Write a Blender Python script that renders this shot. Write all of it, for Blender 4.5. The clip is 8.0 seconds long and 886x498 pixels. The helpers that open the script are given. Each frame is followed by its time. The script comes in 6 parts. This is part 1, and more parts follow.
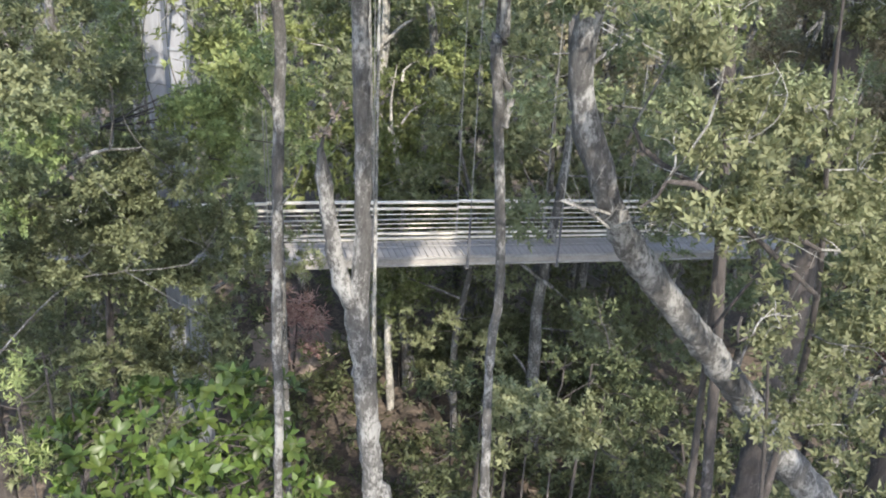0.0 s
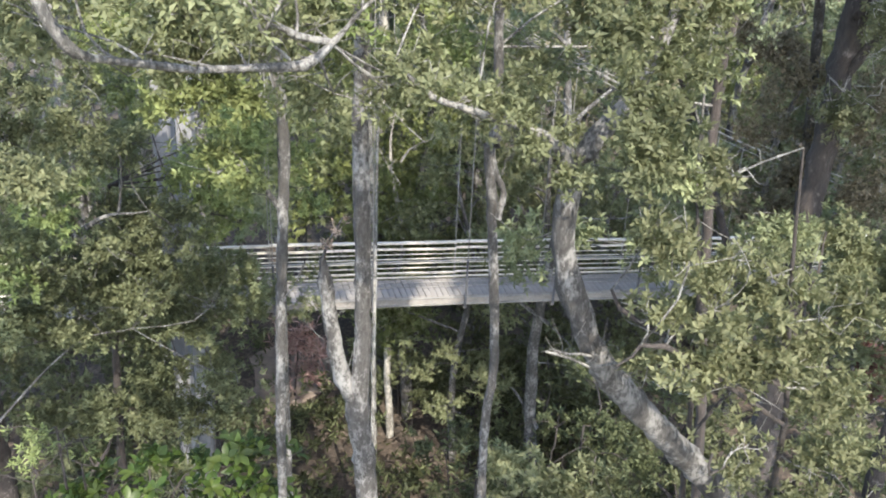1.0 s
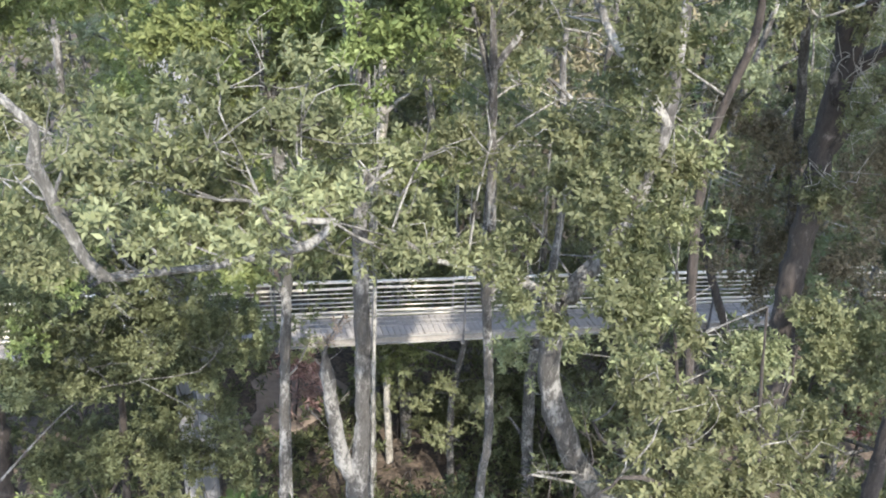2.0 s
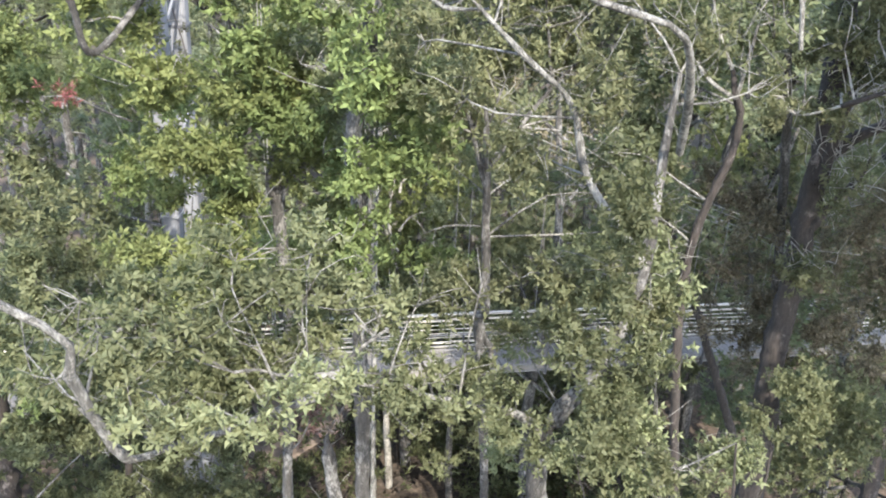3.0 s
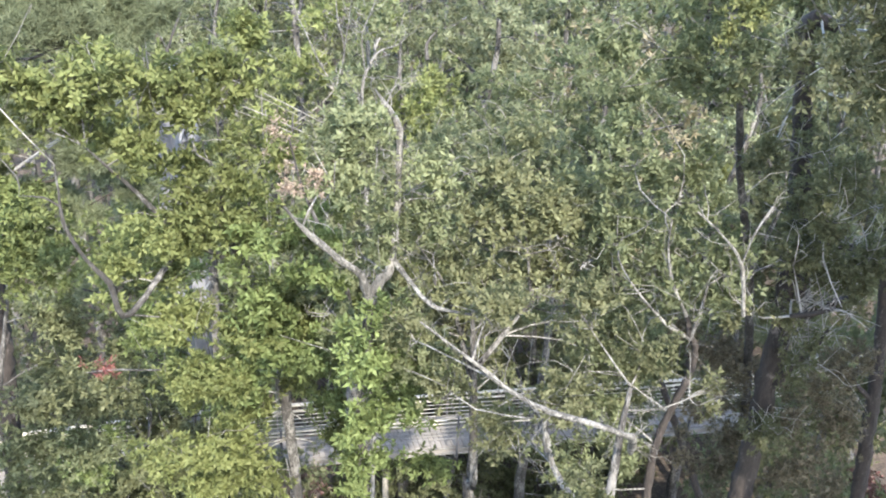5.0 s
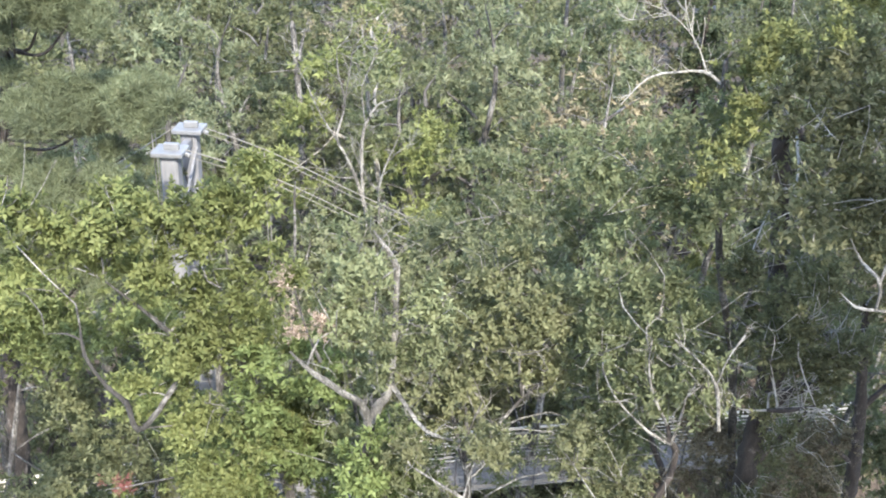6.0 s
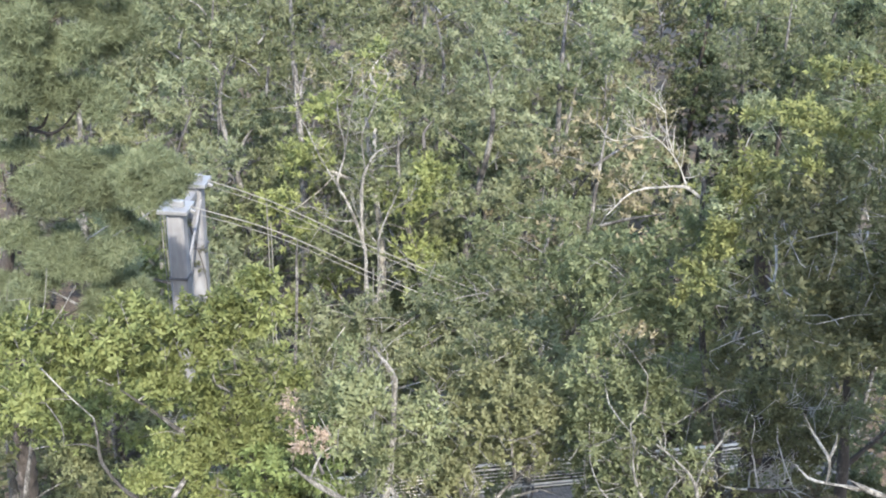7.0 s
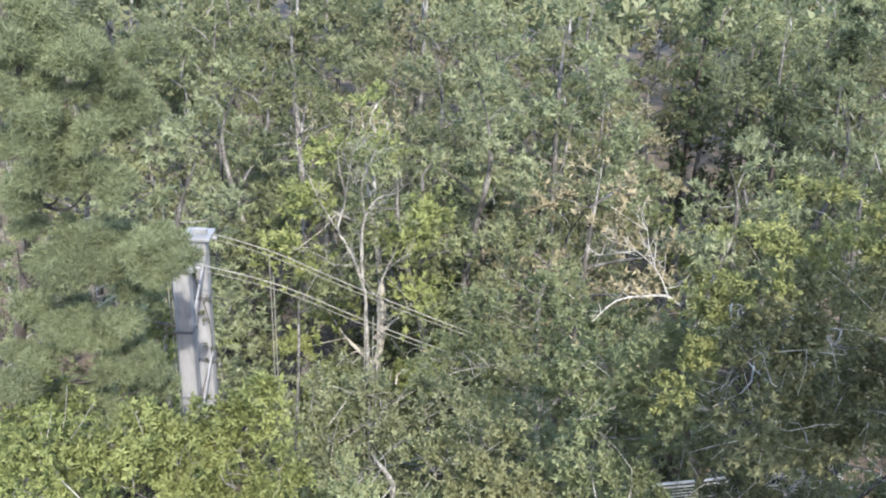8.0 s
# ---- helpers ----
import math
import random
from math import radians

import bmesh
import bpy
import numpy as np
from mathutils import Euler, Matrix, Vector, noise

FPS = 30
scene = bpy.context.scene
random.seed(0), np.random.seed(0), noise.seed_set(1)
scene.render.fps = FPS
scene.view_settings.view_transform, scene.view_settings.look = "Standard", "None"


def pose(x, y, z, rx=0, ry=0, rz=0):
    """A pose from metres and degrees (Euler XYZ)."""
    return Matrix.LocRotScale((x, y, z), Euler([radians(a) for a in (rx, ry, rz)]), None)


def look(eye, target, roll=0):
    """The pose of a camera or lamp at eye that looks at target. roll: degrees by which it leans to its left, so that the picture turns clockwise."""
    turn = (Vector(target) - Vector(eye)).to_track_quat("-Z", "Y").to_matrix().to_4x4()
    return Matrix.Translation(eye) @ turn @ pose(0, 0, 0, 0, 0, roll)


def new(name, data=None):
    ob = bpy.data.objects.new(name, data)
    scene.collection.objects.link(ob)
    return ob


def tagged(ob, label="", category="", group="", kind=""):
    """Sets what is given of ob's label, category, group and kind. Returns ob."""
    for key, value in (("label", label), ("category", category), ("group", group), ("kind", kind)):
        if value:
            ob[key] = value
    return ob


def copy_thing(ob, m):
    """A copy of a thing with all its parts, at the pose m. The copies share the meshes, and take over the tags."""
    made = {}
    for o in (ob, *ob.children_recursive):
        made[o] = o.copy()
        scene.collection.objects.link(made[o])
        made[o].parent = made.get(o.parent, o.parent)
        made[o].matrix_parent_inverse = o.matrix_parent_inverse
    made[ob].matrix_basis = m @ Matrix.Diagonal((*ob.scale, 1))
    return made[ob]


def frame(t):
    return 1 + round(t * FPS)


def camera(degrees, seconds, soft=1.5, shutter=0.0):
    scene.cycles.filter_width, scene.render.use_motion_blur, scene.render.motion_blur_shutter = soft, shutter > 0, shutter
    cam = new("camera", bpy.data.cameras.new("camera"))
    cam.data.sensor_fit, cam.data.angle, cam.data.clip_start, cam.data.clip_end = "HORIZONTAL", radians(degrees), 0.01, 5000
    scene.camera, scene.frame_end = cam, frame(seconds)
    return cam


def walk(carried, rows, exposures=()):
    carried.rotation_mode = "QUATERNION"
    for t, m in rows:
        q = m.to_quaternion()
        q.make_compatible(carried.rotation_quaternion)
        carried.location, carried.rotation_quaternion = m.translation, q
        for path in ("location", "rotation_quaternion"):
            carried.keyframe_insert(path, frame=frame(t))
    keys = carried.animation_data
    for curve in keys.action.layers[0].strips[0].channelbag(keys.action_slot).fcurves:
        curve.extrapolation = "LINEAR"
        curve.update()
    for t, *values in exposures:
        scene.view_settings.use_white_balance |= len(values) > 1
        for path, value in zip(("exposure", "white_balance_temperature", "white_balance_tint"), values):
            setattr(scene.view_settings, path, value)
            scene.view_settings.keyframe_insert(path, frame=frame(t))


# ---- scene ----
cam = camera(52.2, 8.0, soft=1.9)
PATH = [
    (0, pose(0, 0, 18.000, 63.853, -2.320, 1.139)),
    (0.5, pose(0, 0, 18.582, 63.853, -2.320, 1.139)),
    (1, pose(0, 0, 19.130, 63.853, -2.320, 1.139)),
    (1.5, pose(0, 0, 19.683, 63.853, -2.320, 1.139)),
    (2.25, pose(0, 0, 20.486, 63.853, -2.320, 1.139)),
    (3, pose(0, 0, 21.302, 63.853, -2.320, 1.139)),
    (3.5, pose(0, 0, 21.925, 63.853, -2.320, 1.139)),
    (4, pose(0, 0, 22.520, 63.853, -2.320, 1.139)),
    (4.5, pose(0, 0, 23.211, 63.853, -2.320, 1.139)),
    (5, pose(0, 0, 23.918, 63.853, -2.320, 1.139)),
    (5.75, pose(0, 0, 24.961, 63.853, -2.320, 1.139)),
    (6.5, pose(0, 0, 25.926, 63.853, -2.320, 1.139)),
    (7, pose(0, 0, 26.595, 63.853, -2.320, 1.139)),
    (7.5, pose(0, 0, 27.280, 63.853, -2.320, 1.139)),
    (8, pose(0, 0, 27.971, 63.853, -2.320, 1.139)),
]
walk(cam, PATH, exposures=[(0.0, 2.72), (1.5, 2.73), (3.0, 2.72), (4.5, 2.81), (5.2, 2.78), (6.5, 2.61), (8.0, 2.55)])

# ---- world and sun ----
SUN_DIR = Vector((0.22, -0.70, 0.68)).normalized()
world = bpy.data.worlds.new("sky")
scene.world = world
world.use_nodes = True
wn = world.node_tree
sky = wn.nodes.new("ShaderNodeTexSky")
sky.sky_type = "NISHITA"
sky.sun_disc = False
sky.dust_density = 1.2
sky.sun_elevation = math.asin(SUN_DIR.z)
sky.sun_rotation = math.atan2(SUN_DIR.x, SUN_DIR.y)
wn.links.new(sky.outputs[0], wn.nodes["Background"].inputs[0])
wn.nodes["Background"].inputs[1].default_value = 0.15
sun = new("sun", bpy.data.lights.new("sun", "SUN"))
sun.data.energy = 2.15
sun.data.angle = radians(0.6)
sun.data.color = (1.0, 0.93, 0.815)
sun.matrix_world = look(tuple(SUN_DIR * 60), (0, 0, 0))


# ---- materials ----
def material(name):
    m = bpy.data.materials.new(name)
    m.use_nodes = True
    nt = m.node_tree
    return m, nt, nt.nodes["Principled BSDF"]


def node(nt, kind, **values):
    n = nt.nodes.new(kind)
    for key, v in values.items():
        n.inputs[key.replace("_", " ")].default_value = v
    return n


def ramp(nt, fac, stops):
    n = nt.nodes.new("ShaderNodeValToRGB")
    while len(n.color_ramp.elements) < len(stops):
        n.color_ramp.elements.new(0.5)
    for e, (p, c) in zip(n.color_ramp.elements, stops):
        e.position = p
        e.color = (*c, 1)
    nt.links.new(fac, n.inputs[0])
    return n.outputs[0]


def mixed(nt, fac, a, b, mode="MIX"):
    n = nt.nodes.new("ShaderNodeMix")
    n.data_type = "RGBA"
    n.blend_type = mode
    for sock, v in ((n.inputs[0], fac), (n.inputs[6], a), (n.inputs[7], b)):
        if hasattr(v, "links"):
            nt.links.new(v, sock)
        else:
            sock.default_value = v if isinstance(v, float) else (*v, 1)
    return n.outputs[2]


def noise_tex(nt, scale, detail=4.0, rough=0.6, stretch=None):
    co = nt.nodes.new("ShaderNodeTexCoord").outputs["Object"]
    if stretch:
        mp = nt.nodes.new("ShaderNodeMapping")
        mp.inputs["Scale"].default_value = stretch
        nt.links.new(co, mp.inputs[0])
        co = mp.outputs[0]
    n = node(nt, "ShaderNodeTexNoise", Scale=scale, Detail=detail, Roughness=rough)
    nt.links.new(co, n.inputs["Vector"])
    return n.outputs["Fac"]


def bumped(nt, bsdf, height, strength, distance):
    b = node(nt, "ShaderNodeBump", Strength=strength, Distance=distance)
    nt.links.new(height, b.inputs["Height"])
    nt.links.new(b.outputs[0], bsdf.inputs["Normal"])


def leaf_material(name, dark, mid, light, glow=0.35, rough=0.6):
    """Leaf blades: colour by blade and by tree, light through the blade."""
    m, nt, bsdf = material(name)
    geo = nt.nodes.new("ShaderNodeNewGeometry")
    light = [0.4 * a + 0.6 * b for a, b in zip(mid, light)]
    col = ramp(nt, geo.outputs["Random Per Island"], [(0.0, dark), (0.45, mid), (1.0, light)])
    patch = noise_tex(nt, 0.9, 2.0)
    hue = nt.nodes.new("ShaderNodeHueSaturation")
    info = nt.nodes.new("ShaderNodeObjectInfo")
    mp = node(nt, "ShaderNodeMapRange")
    mp.inputs[3].default_value, mp.inputs[4].default_value = 0.47, 0.504
    nt.links.new(info.outputs["Random"], mp.inputs[0])
    nt.links.new(mp.outputs[0], hue.inputs["Hue"])
    vm = node(nt, "ShaderNodeMapRange")
    vm.inputs[1].default_value, vm.inputs[2].default_value = 0.3, 0.7
    vm.inputs[3].default_value, vm.inputs[4].default_value = 0.7, 1.3
    nt.links.new(patch, vm.inputs[0])
    many = node(nt, "ShaderNodeMath")
    many.operation = "MULTIPLY"
    many.inputs[1].default_value = 7.31
    nt.links.new(info.outputs["Random"], many.inputs[0])
    part_of = node(nt, "ShaderNodeMath")
    part_of.operation = "FRACT"
    nt.links.new(many.outputs[0], part_of.inputs[0])
    tone = node(nt, "ShaderNodeMapRange")
    tone.inputs[3].default_value, tone.inputs[4].default_value = 0.68, 1.28
    nt.links.new(part_of.outputs[0], tone.inputs[0])
    both = node(nt, "ShaderNodeMath")
    both.operation = "MULTIPLY"
    nt.links.new(vm.outputs[0], both.inputs[0])
    nt.links.new(tone.outputs[0], both.inputs[1])
    nt.links.new(both.outputs[0], hue.inputs["Value"])
    nt.links.new(col, hue.inputs["Color"])
    nt.links.new(hue.outputs[0], bsdf.inputs["Base Color"])
    bsdf.inputs["Roughness"].default_value = rough
    bsdf.inputs["Specular IOR Level"].default_value = 0.16
    tr = nt.nodes.new("ShaderNodeBsdfTranslucent")
    warm = mixed(nt, 0.5, hue.outputs[0], (0.165, 0.195, 0.08))
    nt.links.new(warm, tr.inputs[0])
    mx = nt.nodes.new("ShaderNodeMixShader")
    mx.inputs[0].default_value = glow
    nt.links.new(bsdf.outputs[0], mx.inputs[1])
    nt.links.new(tr.outputs[0], mx.inputs[2])
    nt.links.new(mx.outputs[0], nt.nodes["Material Output"].inputs["Surface"])
    return m


def bark_material(name, dark, mid, pale, patch=0.55, scale=9.0):
    """Bark: furrows along the stem, fine lichen flecks that gather in larger patches."""
    m, nt, bsdf = material(name)
    furrow = noise_tex(nt, scale * 2.6, 8.0, 0.75, (1, 1, 0.28))
    base = ramp(nt, furrow, [(0.34, dark), (0.6, mid), (1.0, mid)])
    fleck = noise_tex(nt, scale * 1.9, 8.0, 0.78, (1, 1, 0.55))
    broad = noise_tex(nt, scale * 0.3, 3.0, 0.6, (1, 1, 0.6))
    share = nt.nodes.new("ShaderNodeMix")
    share.inputs[0].default_value = 0.42
    nt.links.new(fleck, share.inputs[2])
    nt.links.new(broad, share.inputs[3])
    fac = ramp(nt, share.outputs[0], [(patch - 0.045, (0, 0, 0)), (patch + 0.045, (1, 1, 1))])
    nt.links.new(mixed(nt, fac, base, pale), bsdf.inputs["Base Color"])
    bsdf.inputs["Roughness"].default_value = 0.9
    bumped(nt, bsdf, furrow, 0.9, 0.05)
    return m


def plain_material(name, a, b, scale, rough=0.8, metal=0.0, stretch=None, bump=0.3):
    m, nt, bsdf = material(name)
    n1 = noise_tex(nt, scale, 6.0, 0.65, stretch)
    n2 = noise_tex(nt, scale * 0.13, 3.0, 0.5)
    col = ramp(nt, n1, [(0.3, a), (0.7, b)])
    tone = ramp(nt, n2, [(0.3, (0.7, 0.7, 0.7)), (0.7, (1.1, 1.1, 1.1))])
    nt.links.new(mixed(nt, 1.0, col, tone, "MULTIPLY"), bsdf.inputs["Base Color"])
    bsdf.inputs["Roughness"].default_value = rough
    bsdf.inputs["Metallic"].default_value = metal
    bumped(nt, bsdf, n1, bump, 0.01)
    return m


def litter_material(name):
    """Dark soil under flat fallen leaves of hand-width and smaller, in drifts."""
    m, nt, bsdf = material(name)
    co = nt.nodes.new("ShaderNodeTexCoord").outputs["Object"]
    bend = node(nt, "ShaderNodeTexNoise", Scale=9.0, Detail=3.0)
    nt.links.new(co, bend.inputs["Vector"])
    shifted = mixed(nt, 0.06, co, bend.outputs["Color"], "ADD")
    tint, height = None, None
    for scale, wet in ((8.0, 0.75), (19.0, 0.5)):
        cell = node(nt, "ShaderNodeTexVoronoi", Scale=scale)
        nt.links.new(shifted, cell.inputs["Vector"])
        pick = nt.nodes.new("ShaderNodeSeparateColor")
        nt.links.new(cell.outputs["Color"], pick.inputs[0])
        leaf = ramp(nt, pick.outputs[0], [(0.0, (0.022, 0.016, 0.012)), (0.45, (0.048, 0.036, 0.026)), (0.8, (0.085, 0.062, 0.045)), (1.0, (0.13, 0.105, 0.082))])
        tint = leaf if tint is None else mixed(nt, wet, tint, leaf)
        height = pick.outputs[1] if height is None else height
    drift = ramp(nt, noise_tex(nt, 0.7, 4.0, 0.6), [(0.32, (0.6, 0.6, 0.6)), (0.7, (1.15, 1.12, 1.08))])
    nt.links.new(mixed(nt, 1.0, tint, drift, "MULTIPLY"), bsdf.inputs["Base Color"])
    bsdf.inputs["Roughness"].default_value = 0.92
    bumped(nt, bsdf, height, 0.7, 0.02)
    return m


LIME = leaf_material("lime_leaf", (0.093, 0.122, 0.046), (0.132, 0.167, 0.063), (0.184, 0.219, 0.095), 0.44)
OLIVE = leaf_material("olive_leaf", (0.114, 0.131, 0.070), (0.165, 0.185, 0.100), (0.198, 0.217, 0.130), 0.5)
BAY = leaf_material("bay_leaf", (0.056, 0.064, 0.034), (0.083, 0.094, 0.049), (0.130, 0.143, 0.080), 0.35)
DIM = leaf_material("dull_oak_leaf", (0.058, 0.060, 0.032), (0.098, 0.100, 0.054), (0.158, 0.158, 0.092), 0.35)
GREY = leaf_material("grey_leaf", (0.114, 0.132, 0.077), (0.157, 0.177, 0.105), (0.200, 0.219, 0.140), 0.5)
BROAD = leaf_material("broad_leaf", (0.013, 0.024, 0.007), (0.027, 0.046, 0.011), (0.080, 0.110, 0.025), 0.15, 0.38)
# darkened green: the shade near the floor is painted into this leaf
SHADE = leaf_material("shade_darkened_leaf", (0.032, 0.038, 0.019), (0.054, 0.062, 0.030), (0.100, 0.110, 0.055), 0.35)
BROWN = leaf_material("browning_leaf", (0.097, 0.088, 0.052), (0.147, 0.137, 0.082), (0.20, 0.188, 0.124), 0.25)
NEEDLE = leaf_material("pine_needle", (0.041, 0.055, 0.031), (0.077, 0.096, 0.055), (0.130, 0.150, 0.090), 0.25)
DARK = leaf_material("dark_conifer_leaf", (0.02, 0.03, 0.018), (0.04, 0.055, 0.03), (0.08, 0.10, 0.05), 0.2)
# yellower, brighter leaf: sunlight on the crown's rim is in the colour
GOLD = leaf_material("yellow_sunlit_leaf", (0.095, 0.106, 0.04), (0.135, 0.144, 0.057), (0.185, 0.184, 0.078), 0.4)
# brown leaf, darkened to hold the shade about the stout stem
SEPIA = leaf_material("shade_brown_leaf", (0.060, 0.050, 0.033), (0.110, 0.096, 0.062), (0.172, 0.154, 0.104), 0.25)
DRY = leaf_material("dried_leaf", (0.12, 0.09, 0.07), (0.195, 0.155, 0.122), (0.28, 0.235, 0.195), 0.2)
FROND = leaf_material("dead_frond", (0.22, 0.125, 0.10), (0.37, 0.26, 0.21), (0.48, 0.38, 0.32), 0.2)
RUST = leaf_material("rusty_leaf", (0.055, 0.026, 0.022), (0.10, 0.052, 0.043), (0.16, 0.095, 0.078), 0.2)
RED = leaf_material("red_leaf", (0.115, 0.036, 0.032), (0.187, 0.065, 0.058), (0.238, 0.122, 0.101), 0.25)
BARK = bark_material("grey_bark", (0.017, 0.015, 0.013), (0.062, 0.058, 0.054), (0.195, 0.189, 0.178), 0.535, 12.0)
PALE = bark_material("pale_bark", (0.065, 0.059, 0.052), (0.165, 0.154, 0.136), (0.290, 0.274, 0.244), 0.5)
LIMB = bark_material("pale_limb_bark", (0.036, 0.034, 0.030), (0.105, 0.100, 0.091), (0.262, 0.253, 0.232), 0.51, 14.0)
BLEACHED = bark_material("bleached_dead_wood", (0.10, 0.095, 0.085), (0.23, 0.22, 0.20), (0.36, 0.345, 0.315), 0.47, 12.0)
DARKBARK = bark_material("dark_bark", (0.014, 0.012, 0.010), (0.045, 0.036, 0.032), (0.160, 0.138, 0.127), 0.6, 8.0)
DECK = plain_material("weathered_deck_wood", (0.145, 0.134, 0.122), (0.225, 0.208, 0.19), 14.0, 0.85, 0, (0.3, 3, 3))
RAIL = plain_material("pale_rail_wood", (0.42, 0.385, 0.32), (0.58, 0.535, 0.45), 9.0, 0.75)
STEEL = plain_material("galvanised_cable", (0.15, 0.143, 0.13), (0.26, 0.248, 0.225), 20.0, 0.65, 0.2)
POST = plain_material("dark_steel_post", (0.06, 0.06, 0.065), (0.12, 0.12, 0.13), 12.0, 0.6, 0.3)
TOWER = plain_material("grey_tower_timber", (0.116, 0.117, 0.123), (0.19, 0.191, 0.20), 6.0, 0.8, 0, (1, 1, 0.2))
CAP = plain_material("pale_cap_plate", (0.15, 0.154, 0.162), (0.215, 0.22, 0.225), 5.0, 0.55, 0.2)
SOIL = litter_material("leaf_litter")
SAND = plain_material("sandy_clearing", (0.13, 0.10, 0.08), (0.23, 0.182, 0.145), 2.4, 0.95, bump=0.6)


# ---- mesh makers ----
def mesh_of(name, verts, faces):
    """A mesh from an array of places and an array of faces with one count of corners."""
    verts, faces = np.asarray(verts, np.float32), np.asarray(faces, np.int32)
    me = bpy.data.meshes.new(name)
    me.vertices.add(len(verts))
    me.vertices.foreach_set("co", verts.ravel())
    n = faces.shape[1]
    me.loops.add(faces.size)
    me.loops.foreach_set("vertex_index", faces.ravel())
    me.polygons.add(len(faces))
    me.polygons.foreach_set("loop_start", np.arange(0, faces.size, n, dtype=np.int32))
    me.update(calc_edges=True)
    return me


def part(name, mesh, mat, parent, label="", kind=""):
    """One mesh under a thing or a part; mesh may be a bmesh."""
    if isinstance(mesh, bmesh.types.BMesh):
        me = bpy.data.meshes.new(name)
        mesh.to_mesh(me)
        mesh.free()
        mesh = me
    if mat and not mesh.materials:
        mesh.materials.append(mat)
    ob = new(name, mesh)
    if parent:
        ob.parent = parent
    return tagged(ob, label, kind=kind)


def rebase(root, place):
    """Moves a thing's empty to its base; its parts stay where they are."""
    root.location = place
    for ob in root.children:
        ob.matrix_parent_inverse = Matrix.Translation(-Vector(place))
    return root


def smooth_path(points, step):
    """Catmull-Rom through rows of x, y, z, radius."""
    p = np.array(points, float)
    if len(p) == 2:
        n = max(2, int(np.linalg.norm(p[1, :3] - p[0, :3]) / step) + 1)
        return p[0] + np.linspace(0, 1, n)[:, None] * (p[1] - p[0])
    q = np.vstack([2 * p[0] - p[1], p, 2 * p[-1] - p[-2]])
    q[[0, -1], 3] = p[[0, -1], 3]
    out = []
    for i in range(1, len(q) - 2):
        n = max(2, int(np.linalg.norm(q[i + 1, :3] - q[i, :3]) / step))
        t = np.linspace(0, 1, n, endpoint=False)[:, None]
        a, b, c, d = q[i - 1], q[i], q[i + 1], q[i + 2]
        out.append(0.5 * (2 * b + (c - a) * t + (2 * a - 5 * b + 4 * c - d) * t**2 + (3 * b - a - 3 * c + d) * t**3))
    return np.vstack(out + [p[-1:]])


def tube_arrays(points, sides=8, step=0.25, rough=0.0, rng=None):
    p = smooth_path(points, step)
    n = len(p)
    along = np.gradient(p[:, :3], axis=0)
    along /= np.linalg.norm(along, axis=1)[:, None] + 1e-9
    ref = np.where(np.abs(along[:, 2:3]) > 0.9, [[1.0, 0, 0]], [[0, 0, 1.0]])
    u = np.cross(along, ref)
    u /= np.linalg.norm(u, axis=1)[:, None] + 1e-9
    v = np.cross(along, u)
    ang = np.linspace(0, 2 * np.pi, sides, endpoint=False)
    rad = np.maximum(p[:, 3], 0.002)[:, None] * np.ones((1, sides))
    if rough and rng is not None:
        rad = rad * (1 + rough * rng.normal(size=rad.shape))
        p[1:-1, :3] += rough * 0.35 * rad[1:-1, :1] * rng.normal(size=(n - 2, 3))
    verts = p[:, None, :3] + rad[..., None] * (np.cos(ang)[None, :, None] * u[:, None] + np.sin(ang)[None, :, None] * v[:, None])
    verts = verts.reshape(-1, 3)
    i, j = np.meshgrid(np.arange(n - 1), np.arange(sides), indexing="ij")
    a = (i * sides + j).ravel()
    b = (i * sides + (j + 1) % sides).ravel()
    faces = np.stack([a, b, b + sides, a + sides], 1)
    tip = np.vstack([verts, p[:1, :3], p[-1:, :3]])
    k = np.arange(sides)
    m = len(verts)
    base = np.stack([(k + 1) % sides, k, np.full(sides, m), np.full(sides, m)], 1)
    return tip, faces, m


def tube(name, points, sides=8, step=0.25, rough=0.0, rng=None):
    v, f, m = tube_arrays(points, sides, step, rough, rng)
    me = mesh_of(name, v[:m], f)
    me.shade_smooth()
    return me


def joined_tubes(name, paths, sides=4, step=0.4):
    vs, fs, n = [], [], 0
    for p in paths:
        v, f, m = tube_arrays(p, sides, step)
        vs.append(v[:m])
        fs.append(f + n)
        n += m
    return mesh_of(name, np.vstack(vs), np.vstack(fs))


def unit(a):
    return a / (np.linalg.norm(a, axis=-1, keepdims=True) + 1e-9)


def blades(name, base, way, facing, length, width, fold=0.25, droop=0.15, small=False):
    """Leaf blades: a folded diamond each, from its base along its way; small ones a single pointed face."""
    side = unit(np.cross(way, facing))
    face = unit(np.cross(side, way))
    ln, wd = length[:, None], width[:, None]
    if small:
        verts = np.stack([base + side * wd * 0.5, base - side * wd * 0.5, base + way * ln - face * ln * droop], 1).reshape(-1, 3)
        return mesh_of(name, verts, np.arange(len(verts)).reshape(-1, 3))
    mid = base + way * ln * 0.45
    left = mid + side * wd * 0.5 + face * wd * fold
    right = mid - side * wd * 0.5 + face * wd * fold
    tip = base + way * ln - face * ln * droop
    verts = np.stack([base, left, tip, right], 1).reshape(-1, 3)
    faces = np.arange(len(verts)).reshape(-1, 4)
    return mesh_of(name, verts, faces)


